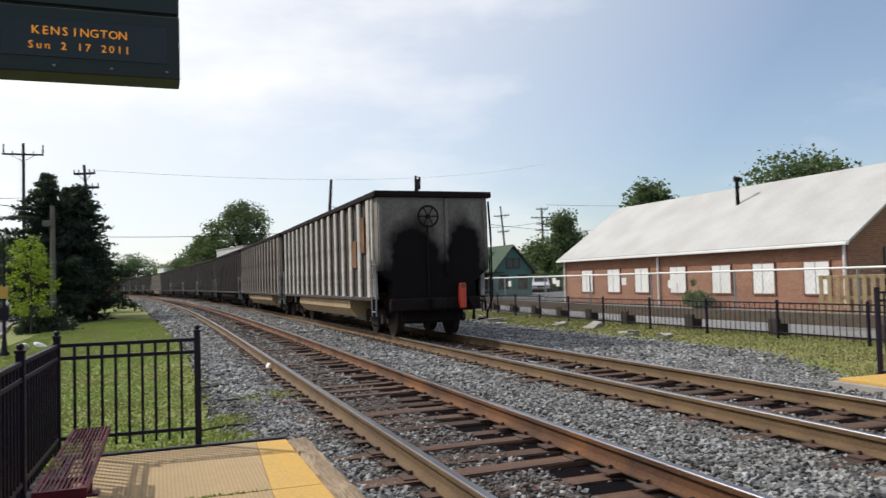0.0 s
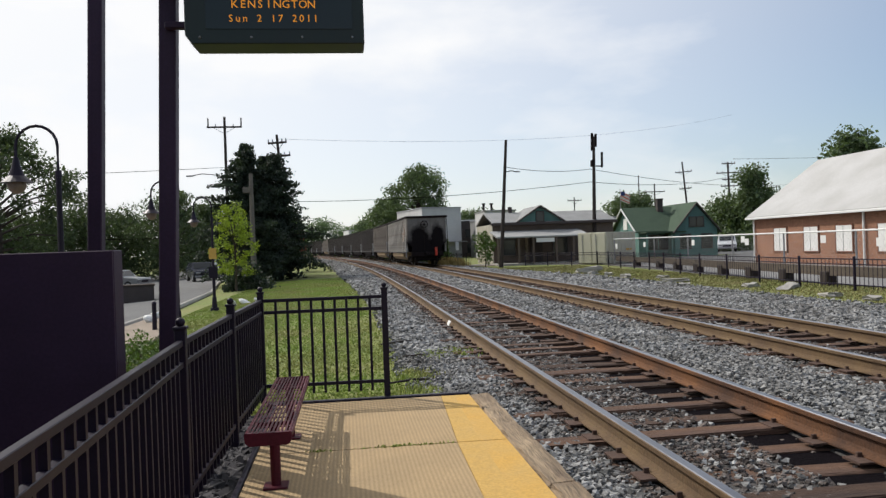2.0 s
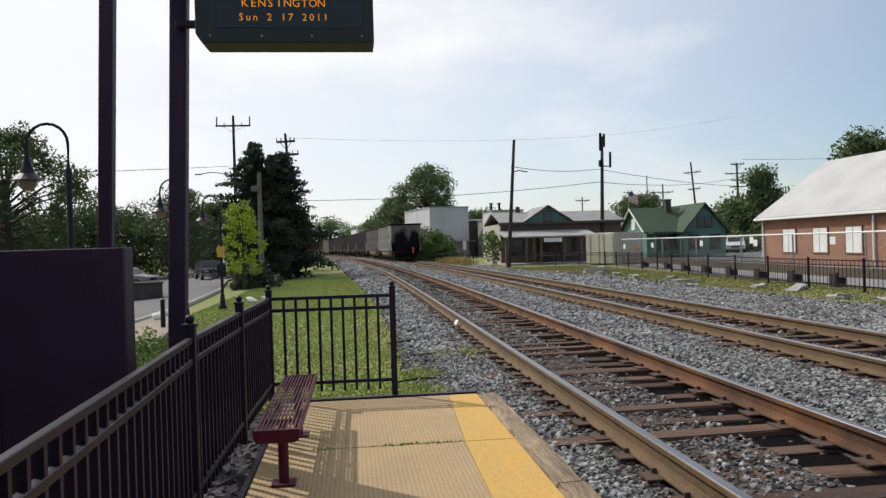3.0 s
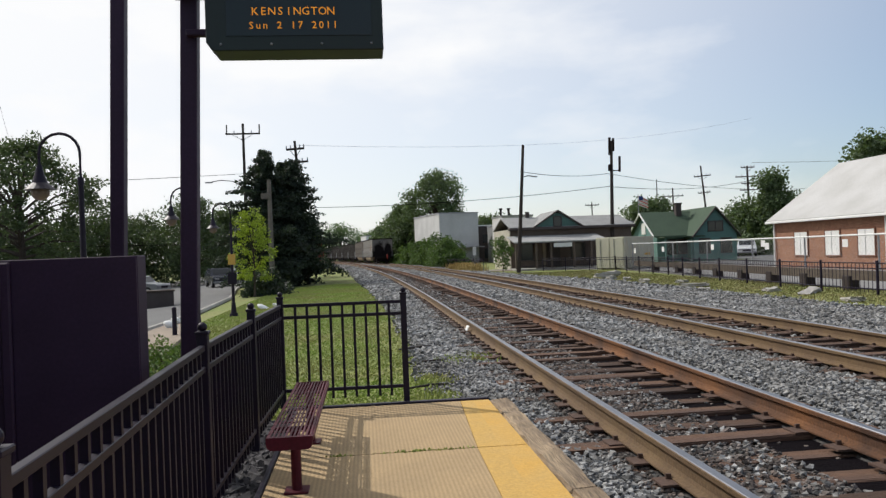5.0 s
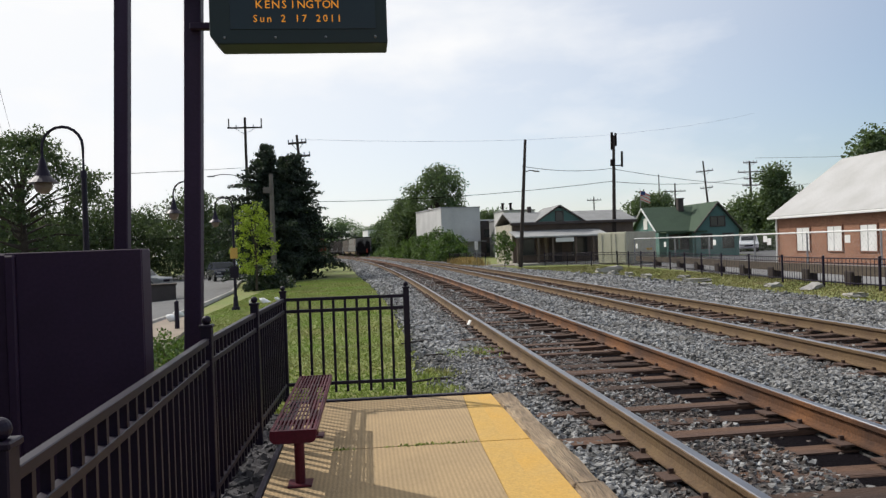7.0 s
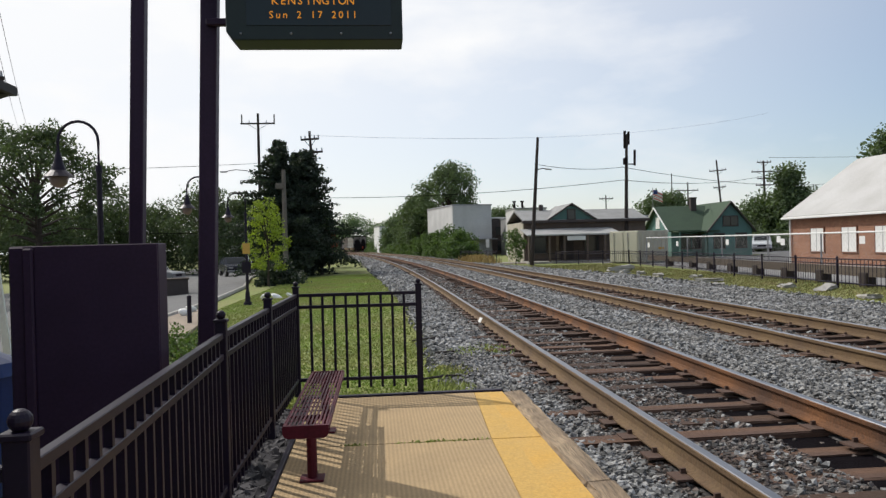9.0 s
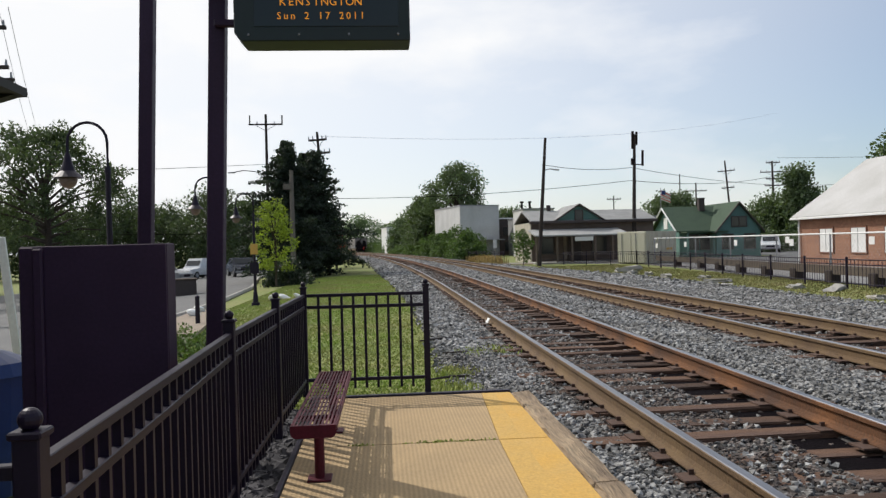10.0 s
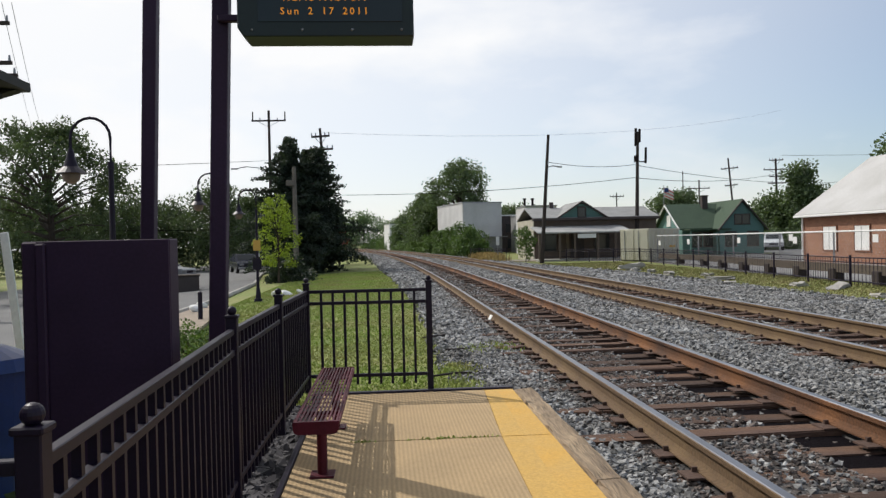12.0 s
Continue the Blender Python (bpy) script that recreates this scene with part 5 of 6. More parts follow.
def add_courses(m):
    """Brick courses and mortar in the wall's own metres."""
    n, l = m.node_tree.nodes, m.node_tree.links
    bsdf = n["Principled BSDF"]
    hsv = [q for q in n if q.type == "HUE_SAT"][0]
    tc = [q for q in n if q.type == "TEX_COORD"][0]
    sep, com = n.new("ShaderNodeSeparateXYZ"), n.new("ShaderNodeCombineXYZ")
    add = n.new("ShaderNodeMath")
    l.new(tc.outputs["Object"], sep.inputs["Vector"])
    l.new(sep.outputs["X"], add.inputs[0])
    l.new(sep.outputs["Y"], add.inputs[1])
    l.new(add.outputs["Value"], com.inputs["X"])
    l.new(sep.outputs["Z"], com.inputs["Y"])
    br = n.new("ShaderNodeTexBrick")
    br.inputs["Scale"].default_value = 1.0
    br.inputs["Brick Width"].default_value = 0.21
    br.inputs["Row Height"].default_value = 0.073
    br.inputs["Mortar Size"].default_value = 0.006
    br.inputs["Color1"].default_value = (1, 1, 1, 1)
    br.inputs["Color2"].default_value = (0.72, 0.72, 0.72, 1)
    br.inputs["Mortar"].default_value = (1.15, 1.5, 1.7, 1)
    mul = n.new("ShaderNodeMix")
    mul.data_type, mul.blend_type = "RGBA", "MULTIPLY"
    mul.inputs["Factor"].default_value = 1.0
    l.new(com.outputs["Vector"], br.inputs["Vector"])
    l.new(hsv.outputs["Color"], mul.inputs["A"])
    l.new(br.outputs["Color"], mul.inputs["B"])
    l.new(mul.outputs["Result"], bsdf.inputs["Base Color"])


add_courses(M_BRICKWALL)
build_brick_hall()


M_BUNG = mat("brown_bungalow_wall", (0.13, 0.098, 0.078), 0.85, vary=0.12, scale=1.5, fine=20)


# Sunlight on the pale side wall is put into this lighter colour.
M_SUNLIT_SIDE = mat("sunlit_pale_side_wall", (0.45, 0.42, 0.33), 0.85, vary=0.1, scale=1.5, fine=20)
M_PORCH = mat("pale_metal_porch_roof", (0.36, 0.36, 0.35), 0.6, vary=0.15, scale=1.2, fine=14)


def build_bungalow():
    th = thing("bungalow", pose(0, 0, 0), "low tan bungalow with a teal front gable and a porch", "house")
    part("wall", box(B(), (16.05, 61.5, 1.35), (9.5, 7.0, 3.2), bevel=0.02), M_BUNG, th)
    part("side_wall", box(B(), (11.26, 61.5, 1.35), (0.07, 6.96, 3.16), bevel=0.01), M_SUNLIT_SIDE, th, "pale side wall with sunlight in its colour")
    part("gable_wall", gable_walls(B(), 13.1, 16.8, 57.9, 62, 2.9, 3.0, 4.1, "y"), M_TEAL, th, "teal clapboard gable")
    for k in range(8):
        hw = 1.78 * (1 - k / 8.4)
        part("clapboard", box(B(), (14.95, 57.885, 3.07 + k * 0.13), (2 * hw, 0.03, 0.115)), M_TEAL, th)
    part("gable_roof", gable_roof(B(), 13.1, 16.8, 57.9, 63, 3.0, 4.2, "y", 0.24, 0.1), M_GREY_ROOF, th, "weathered grey gable roof")
    for sgn in (-1, 1):
        part("barge_board", rod(B(), (14.95 + sgn * 2.1, 57.6, 2.9), (14.95, 57.6, 4.26), 0.06, seg=6), M_TRIM_DK, th)
    window(th, (14.95, 57.84, 3.42), 0.5, 0.7, "y", M_WINDOW, M_TRIM_DK, 0.08)
    part("cornice", box(B(), (16.05, 57.75, 2.92), (9.9, 0.5, 0.2), bevel=0.03), M_TRIM_DK, th)
    part("main_roof", gable_roof(B(), 11.4, 20.8, 58.0, 65, 3.0, 3.85, "x", 0.2, 0.1), M_GREY_ROOF, th, "grey shingle roof")
    bm = B()
    prof = [(54.9, 1.93), (57.8, 2.40), (57.8, 2.32), (54.9, 1.83)]
    rows = [[bm.verts.new((x, y, z)) for y, z in prof] for x in (10.95, 17.9)]
    for i in range(4):
        bm.faces.new((rows[0][i], rows[0][(i + 1) % 4], rows[1][(i + 1) % 4], rows[1][i]))
    bm.faces.new(rows[0])
    bm.faces.new(list(reversed(rows[1])))
    bmesh.ops.recalc_face_normals(bm, faces=bm.faces)
    part("porch_roof", bm, M_PORCH, th, "pale metal porch roof")
    for x in (11.1, 12.6, 13.7, 15.4, 16.7, 17.7):
        part("porch_post", box(B(), (x, 55.1, 0.86), (0.14, 0.14, 2.06), bevel=0.01), M_BUNG, th)
    for x0, x1 in ((11.1, 13.7), (15.4, 17.7)):
        for z in (0.55, 0.15):
            part("porch_rail", box(B(), ((x0 + x1) / 2, 55.1, z), (x1 - x0 - 0.14, 0.06, 0.07), bevel=0.006), M_TRIM_DK, th)
    part("porch_floor", box(B(), (14.45, 56.3, -0.12), (7.0, 3.0, 0.16), bevel=0.01), M_CONC_GREY, th)
    part("door", box(B(), (14.6, 57.97, 0.98), (1.0, 0.08, 2.0), bevel=0.01), M_TRIM_DK, th, "dark front door")
    for x in (12.4, 16.5, 18.9):
        window(th, (x, 57.97, 1.15), 1.1, 1.2, "y", M_WINDOW, M_TRIM_DK, 0.07)
    part("door_surround", box(B(), (13.85, 57.96, 1.0), (0.22, 0.1, 2.1), bevel=0.01), M_TAN, th)
    part("sign_board", box(B(), (14.55, 54.95, 1.62), (1.35, 0.05, 0.3), bevel=0.006), M_WHITE, th, "pale sign board under the porch roof")
    part("chimney", box(B(), (13.4, 61.5, 3.95), (0.3, 0.3, 0.9), bevel=0.01), M_TRIM_DK, th)


build_bungalow()


def build_green_house():
    th = thing("green_house", pose(0, 0, 0), "teal clapboard house with a green shingle roof", "house")
    part("wall", gable_walls(B(), 25.2, 30.0, 64.0, 70.0, -0.2, 2.2, 4.1, "x"), M_TEAL, th, "teal clapboard wall")
    part("wing_wall", gable_walls(B(), 27.85, 31.65, 62.6, 70.0, -0.2, 2.1, 4.25, "y"), M_TEAL, th, "teal clapboard wing")
    part("roof", gable_roof(B(), 25.2, 30.2, 64.0, 70.0, 2.2, 4.17, "x", 0.35, 0.1), M_GREEN_ROOF, th, "green shingle roof")
    part("wing_roof", gable_roof(B(), 27.85, 31.65, 62.6, 70.0, 2.1, 4.35, "y", 0.3, 0.1), M_GREEN_ROOF, th, "green shingle wing roof")
    for sgn in (-1, 1):
        part("barge_board", rod(B(), (29.75 + sgn * 2.15, 62.27, 1.85), (29.75, 62.27, 4.35), 0.07, seg=6), M_TRIM_DK, th)
    win = window(th, (29.8, 62.58, 2.75), 1.2, 0.75, "y", M_WINDOW, M_TRIM_DK, 0.08)
    part("mullion", box(B(), (29.8, 62.53, 2.75), (0.06, 0.03, 0.75)), M_TRIM_DK, win)
    window(th, (25.18, 67.0, 2.8), 0.7, 0.8, "x", M_WHITE, M_WHITE, 0.1)
    for x in (26.4, 27.5):
        window(th, (x, 63.98, 1.1), 0.8, 1.15, "y", M_WINDOW, M_TRIM_DK, 0.08)
    for x in (28.8, 30.7):
        window(th, (x, 62.58, 1.1), 0.85, 1.15, "y", M_WINDOW, M_TRIM_DK, 0.08)
    chim = part("chimney", box(B(), (28.2, 66.5, 4.35), (0.5, 0.5, 1.1), bevel=0.02), M_TRIM_DK, th, "dark brick chimney")
    part("chimney_cap", box(B(), (28.2, 66.5, 4.95), (0.62, 0.62, 0.1), bevel=0.02), M_TRIM_DK, chim)
    for sgn in (-1, 1):
        part("barge_board", rod(B(), (24.8, 67 + sgn * 3.3, 2.0), (24.8, 67, 4.17), 0.07, seg=6), M_WHITE, th, "white barge board")
    part("porch_roof", box(B(), (27.0, 63.2, 1.95), (3.6, 1.6, 0.1), bevel=0.01), M_GREEN_ROOF, th)
    for x in (25.4, 27.6):
        part("porch_post", box(B(), (x, 62.6, 0.85), (0.12, 0.12, 2.1), bevel=0.01), M_TEAL, th)


build_green_house()


def build_container():
    th = thing("storage_container", pose(17.0, 48.8, -0.15, 0, 0, 32), "beige steel storage container on the side road", "container")
    part("body", box(B(), (1.55, 1.2, 1.08), (3.1, 2.4, 2.1), bevel=0.02), M_BEIGE_BOX, th)
    for i in range(7):
        part("rib", box(B(), (0.3 + i * 0.42, -0.02, 1.08), (0.07, 0.05, 1.95), bevel=0.008), M_BEIGE_BOX, th)
    for y in (0.62, 1.78):
        d = part("door", box(B(), (-0.02, y, 1.08), (0.05, 1.08, 1.95), bevel=0.01), M_BEIGE_BOX, th)
        part("lock_bar", rod(B(), (-0.06, y + 0.2, 0.15), (-0.06, y + 0.2, 2.0), 0.02, seg=6), M_GREY_STEEL, d)
    part("orange_plate", box(B(), (2.3, -0.03, 0.95), (0.6, 0.02, 0.14)), M_YELLOW, th, "orange plate")


build_container()


def plain_building(name, x, y, rz, w, d, h, wall, label, roof=None, wins=(), low=None):
    th = thing(name, pose(x, y, -0.2, 0, 0, rz), label, "building")
    part("wall", box(B(), (w / 2, d / 2, h / 2), (w, d, h), bevel=0.02), wall, th)
    part("parapet", box(B(), (w / 2, d / 2, h + 0.05), (w + 0.16, d + 0.16, 0.14), bevel=0.02), roof or M_GREY_STEEL, th)
    for wx, wz, ww, wh in wins:
        window(th, (wx, -0.01, wz), ww, wh, "y", M_WINDOW, M_TRIM_DK, 0.08)
    if low:
        part("lower_wall", box(B(), (w / 2, -0.03, low / 2), (w - 0.1, 0.08, low), bevel=0.01), M_GREY_BLOCK, th)
        part("canopy", box(B(), (w * 0.6, -0.5, low), (w * 0.95, 1.1, 0.10), bevel=0.01), M_GREY_STEEL, th)
    return th


M_PALE_WALL = mat("pale_grey_wall", (0.58, 0.57, 0.56), 0.85, vary=0.06, scale=0.4, fine=6)
plain_building("warehouse", 9.6, 95, 11, 5.1, 12, 6.35, M_PALE_WALL, "white and grey flat-roofed warehouse behind the bushes", wins=((1.6, 1.0, 1.0, 1.2),), low=2.1)
plain_building("shop_building", 15.3, 103, 0, 5.0, 9, 4.9, M_TRIM_DK, "dark two-storey shop building with a flat roof", M_WHITE, wins=((1.3, 3.2, 0.8, 1.1), (3.3, 3.2, 0.8, 1.1), (2.4, 1.2, 2.6, 1.3)))
plain_building("white_building", 0.9, 158, 8, 1.9, 8, 5.4, M_WHITE, "white building by the far bend of the railway")
roof_block = plain_building("white_building", 14.7, 80, 0, 3.3, 6, 5.1, M_PALE_WALL, "white rendered building with roof vents behind the bungalow", M_GREY_ROOF)
for vx in (0.1, 0.95):
    part("roof_vent", rod(rod(B(), (vx, 1, 5.1), (vx, 1, 5.85), 0.12, seg=10), (vx, 1, 5.85), (vx, 1, 6.0), 0.2, seg=10), M_UNDER, roof_block, "dark roof vent")
plain_building("grey_building", 16.4, 90, 0, 5.6, 10, 4.6, M_GREY_ROOF, "grey-roofed building in the distance")
plain_building("grey_building", 24.5, 88, 0, 7.5, 10, 4.3, M_GREY_ROOF, "grey-roofed building in the distance")
plain_building("grey_building", 37.0, 92, 0, 9.0, 10, 4.5, M_TAN, "tan building in the distance")


def build_flag():
    th = thing("flagpole", pose(34.0, 92, -0.2), "slim flagpole with a striped flag hanging from it", "flagpole")
    part("pole", rod(B(), (0, 0, 0), (0, 0, 7.9), 0.06, 0.035, 8), M_GREY_STEEL, th)
    fl = B()
    for i in range(6):
        rod(fl, (0.05, 0, 7.6 - i * 0.22), (1.25 - 0.1 * (i % 2), 0.0, 7.05 - i * 0.2), 0.075, seg=5)
    flag = part("flag", fl, M_WHITE, th, "striped red and white flag")
    st = B()
    for i in range(3):
        rod(st, (0.05, -0.05, 7.5 - i * 0.44), (1.2, -0.05, 6.95 - i * 0.42), 0.06, seg=5)
    part("stripes", st, M_RED, flag)
    part("canton", box(B(), (0.32, -0.08, 7.3), (0.5, 0.06, 0.5)), M_BLUE, flag)


build_flag()


# opposite platform's end
def build_far_platform():
    p = structure("platform_2", slab(B(), [(8.5, -9), (12.6, -9), (12.6, 7.95), (8.5, 7.95)], -0.3, -0.03), M_CONC_GREY, "low concrete platform across the tracks", "platform")
    part("concrete_slab", box(B(), (11.1, -0.55, -0.012), (2.9, 16.9, 0.04), bevel=0.004), M_CONC, p, "tan concrete slab")
    part("warning_strip", box(B(), (9.1, -0.55, -0.012), (0.95, 16.9, 0.04), bevel=0.004), M_YELLOW, p, "yellow painted edge strip")
    picket_fence("railing", [(9.58, 8.06, -0.16), (12.4, 8.1, -0.16)], 1.3, "short black steel railing at the opposite platform's end", caps=False)


build_far_platform()


M_PALLET = mat("sunlit_pallet_wood", (0.46, 0.34, 0.19), 0.9, vary=0.25, scale=4, fine=30, second=(0.3, 0.21, 0.12))


def build_pallets():
    th = thing("pallet_stack", pose(17.2, 15.2, -0.15, 0, 0, -62), "upright weathered wooden pallets behind the guard beam", "pallets")
    for i in range(9):
        part("board", box(B(), (-0.85 + i * 0.21, 0, 0.78), (0.11, 0.025, 1.35), bevel=0.004), M_PALLET, th)
    for z in (0.3, 0.85, 1.4):
        part("stringer", box(B(), (0, 0.05, z), (1.85, 0.06, 0.10), bevel=0.006), M_PALLET, th)


build_pallets()


def build_dumpster():
    th = thing("dumpster", pose(17.6, 12.6, -0.15, 0, 0, 8), "dark green steel waste container behind the railing", "waste container")
    part("body", box(B(), (0, 0, 0.75), (1.6, 1.5, 1.3), bevel=0.04), mat("green_painted_steel", (0.02, 0.12, 0.09), 0.5), th)
    part("lid", box(B(), (0, 0, 1.44), (1.66, 1.56, 0.07), bevel=0.02), M_BLACK, th)


build_dumpster()


# rubble and plants by the tracks
def rubble(x, y, w, d, h, rz, seed):
    rg = random.Random(seed)
    bm = box(B(), (0, 0, 0), (w, d, h))
    bmesh.ops.subdivide_edges(bm, edges=bm.edges[:], cuts=2, use_grid_fill=True)
    for v in bm.verts:
        v.co += Vector([rg.uniform(-0.12, 0.12) * k for k in (w, d, h * 1.6)])
    ob = part("concrete_rubble", bm, M_CONC_GREY, at=pose(x, y, -0.15 + h * 0.36, rg.uniform(-6, 6), rg.uniform(-6, 6), rz))
    tagged(ob, "broken slab of pale concrete lying by the track", "rubble", "concrete rubble")


for i, (x, y, w, d, h) in enumerate(((12.4, 38.5, 1.2, 0.45, 0.26), (11.6, 35.5, 0.6, 0.4, 0.16), (12.0, 34.2, 0.6, 0.35, 0.14), (11.8, 31.5, 0.4, 0.3, 0.14), (12.0, 27.0, 0.9, 0.5, 0.12), (12.5, 22.6, 0.4, 0.3, 0.13), (12.9, 21.2, 1.1, 0.3, 0.1), (12.1, 18.0, 0.55, 0.35, 0.1), (12.2, 16.6, 0.35, 0.25, 0.1), (11.2, 24.5, 0.35, 0.25, 0.1), (10.9, 13.8, 0.3, 0.2, 0.08), (12.8, 30.0, 0.5, 0.35, 0.12))):
    rubble(x, y, w, d, h, i * 37, i)
for i, (x, y) in enumerate(((-3.3, 26.2), (-2.9, 26.6), (-3.7, 26.0))):
    rg = random.Random(i)
    tagged(part("stone", ball(B(), (0, 0, 0), 0.16, 8), M_WHITE, at=pose(x, y, -0.2, 20, 30, i * 50) @ Matrix.Diagonal((1.6, 0.9, 0.5, 1))), "small white stone on the grass verge", "stone")


def blades(name, n, place, h, material, seed):
    """Upright grass blades, each one thin bent triangle pair."""
    rg = np.random.default_rng(seed)
    x, y, z = place(n, rg)
    n = len(x)
    a = rg.uniform(0, math.tau, n)
    hh = h * rg.uniform(0.4, 1.3, n)
    w = 0.008 + 0.004 * rg.uniform(0, 1, n) + 0.00035 * np.maximum(0, y - 5)
    dx, dy = np.cos(a), np.sin(a)
    lean = rg.uniform(0.1, 0.6, n) * hh
    b = np.stack([x, y, z], -1)
    side = np.stack([-dy * w, dx * w, 0 * w], -1)
    mid = b + np.stack([dx * lean * 0.35, dy * lean * 0.35, hh * 0.6], -1)
    tip = b + np.stack([dx * lean, dy * lean, hh], -1)
    p = np.stack([b - side, b + side, mid + side * 0.7, mid - side * 0.7, tip], 1).reshape(-1, 3)
    i = np.arange(n) * 5
    f = np.stack([np.stack([i, i + 1, i + 2], 1), np.stack([i, i + 2, i + 3], 1), np.stack([i + 3, i + 2, i + 4], 1)], 1).reshape(-1, 3)
    me = bpy.data.meshes.new(name)
    me.vertices.add(len(p))
    me.vertices.foreach_set("co", p.reshape(-1))
    me.loops.add(len(f) * 3)
    me.loops.foreach_set("vertex_index", f.reshape(-1).astype(np.int32))
    me.polygons.add(len(f))
    me.polygons.foreach_set("loop_start", np.arange(0, len(f) * 3, 3, dtype=np.int32))
    me.update(calc_edges=True)
    me.shade_flat()
    me.materials.append(material)
    return me


def verge(n, rg):
    y = 7.6 + (rg.uniform(0, 1, n) ** 1.6) * 36
    right = left_edge(y) - 0.05 + 0.2 * np.sin(y * 1.7)
    x = rg.uniform(-4.6, 1, n) * 1.0
    keep = x < right + rg.normal(0, 0.2, n)
    x, y = x[keep], y[keep]
    return x, y, np.array([ground_height(a, b) for a, b in zip(x, y)])


tagged(new("grass", blades("grass", 120000, verge, 0.022, M_BLADE, 5)), "short mown grass on the verge beside the track", "grass", kind="stuff")


def far_verge(n, rg):
    y = 8 + rg.uniform(0, 1, n) ** 1.2 * 42
    x = rg.uniform(9.2, 15.2, n)
    keep = rg.uniform(0, 1, n) < np.clip((x - right_edge(y) + 0.7) / 1.4, 0.02, 1)
    return x[keep], y[keep], np.full(keep.sum(), -0.165)


tagged(new("grass", blades("grass", 52000, far_verge, 0.04, M_VERGE, 6)), "rough green and dry grass along the far side", "grass", kind="stuff")


def weeds(n, rg):
    k = rg.integers(0, 4, n)
    cx = np.array([0.85, 1.35, 0.80, 1.62])[k]
    cy = np.array([9.3, 11.0, 8.2, 11.15])[k]
    return cx + rg.normal(0, 0.13, n), cy + rg.normal(0, 0.22, n), np.full(n, -0.12)


tagged(new("grass", blades("grass", 1500, weeds, 0.06, M_BLADE, 7)), "thin weeds growing through the ballast", "grass", kind="stuff")


def joint_weeds(n, rg):
    x = rg.choice([0.13, 0.32, 0.4, 0.55, 0.7, 0.33, -0.2], n) + rg.normal(0, 0.045, n)
    return x, 5.62 + rg.normal(0, 0.012, n), np.zeros(n)


tagged(new("grass", blades("grass", 170, joint_weeds, 0.022, M_BLADE, 8)), "small weeds in the joint of the platform slabs", "grass", kind="stuff")


def mound(n, rg):
    return 8.1 + rg.normal(0, 0.45, n), 61 + rg.normal(0, 1.8, n), np.full(n, -0.15)


tagged(new("dry_grass", blades("dry_grass", 5000, mound, 0.55, M_DRY, 9)), "tall dry yellow grass beside the bushes", "grass", kind="stuff")
picket_fence("railing", along([(7.3, 66), (9.3, 59)], 2.0), 0.95, "short black steel railing by the dry grass", picket=0.25, caps=False)


def crossing_sign():
    th = thing("sign_post", pose(8.5, 58.2, -0.15), "slim post with a small white sign by the railing", "sign")
    part("post", rod(B(), (0, 0, 0), (0, 0, 1.9), 0.03, seg=8), M_GREY_STEEL, th)
    part("plate", box(B(), (0, -0.04, 1.55), (0.26, 0.012, 0.65), bevel=0.003), M_WHITE, th, "white sign plate")


crossing_sign()


tagged(part("paper_scrap", box(B(), (0, 0, 0), (0.10, 0.15, 0.012), bevel=0.003), M_WHITE, at=pose(1.93, 14.4, 0.0, 4, -62, 5)), "white scrap of paper lying beside the rail", "litter")
for i, (x, y, ln, rz) in enumerate(((0.98, 12.6, 0.9, 20), (0.80, 8.9, 0.7, 12), (1.05, 10.9, 0.5, -15))):
    tagged(part("stick", tube(B(), [(-ln / 2, 0, 0), (0, 0.03, 0.015), (ln / 2, -0.02, 0)], [0.012, 0.014, 0.008], 6), M_POLE, at=pose(x, y, -0.095, 0, 0, rz)), "dark dead stick lying on the gravel", "stick")

# the train
CAR_PITCH, CAR_L, CAR_W = 14.9, 14.3, 2.86


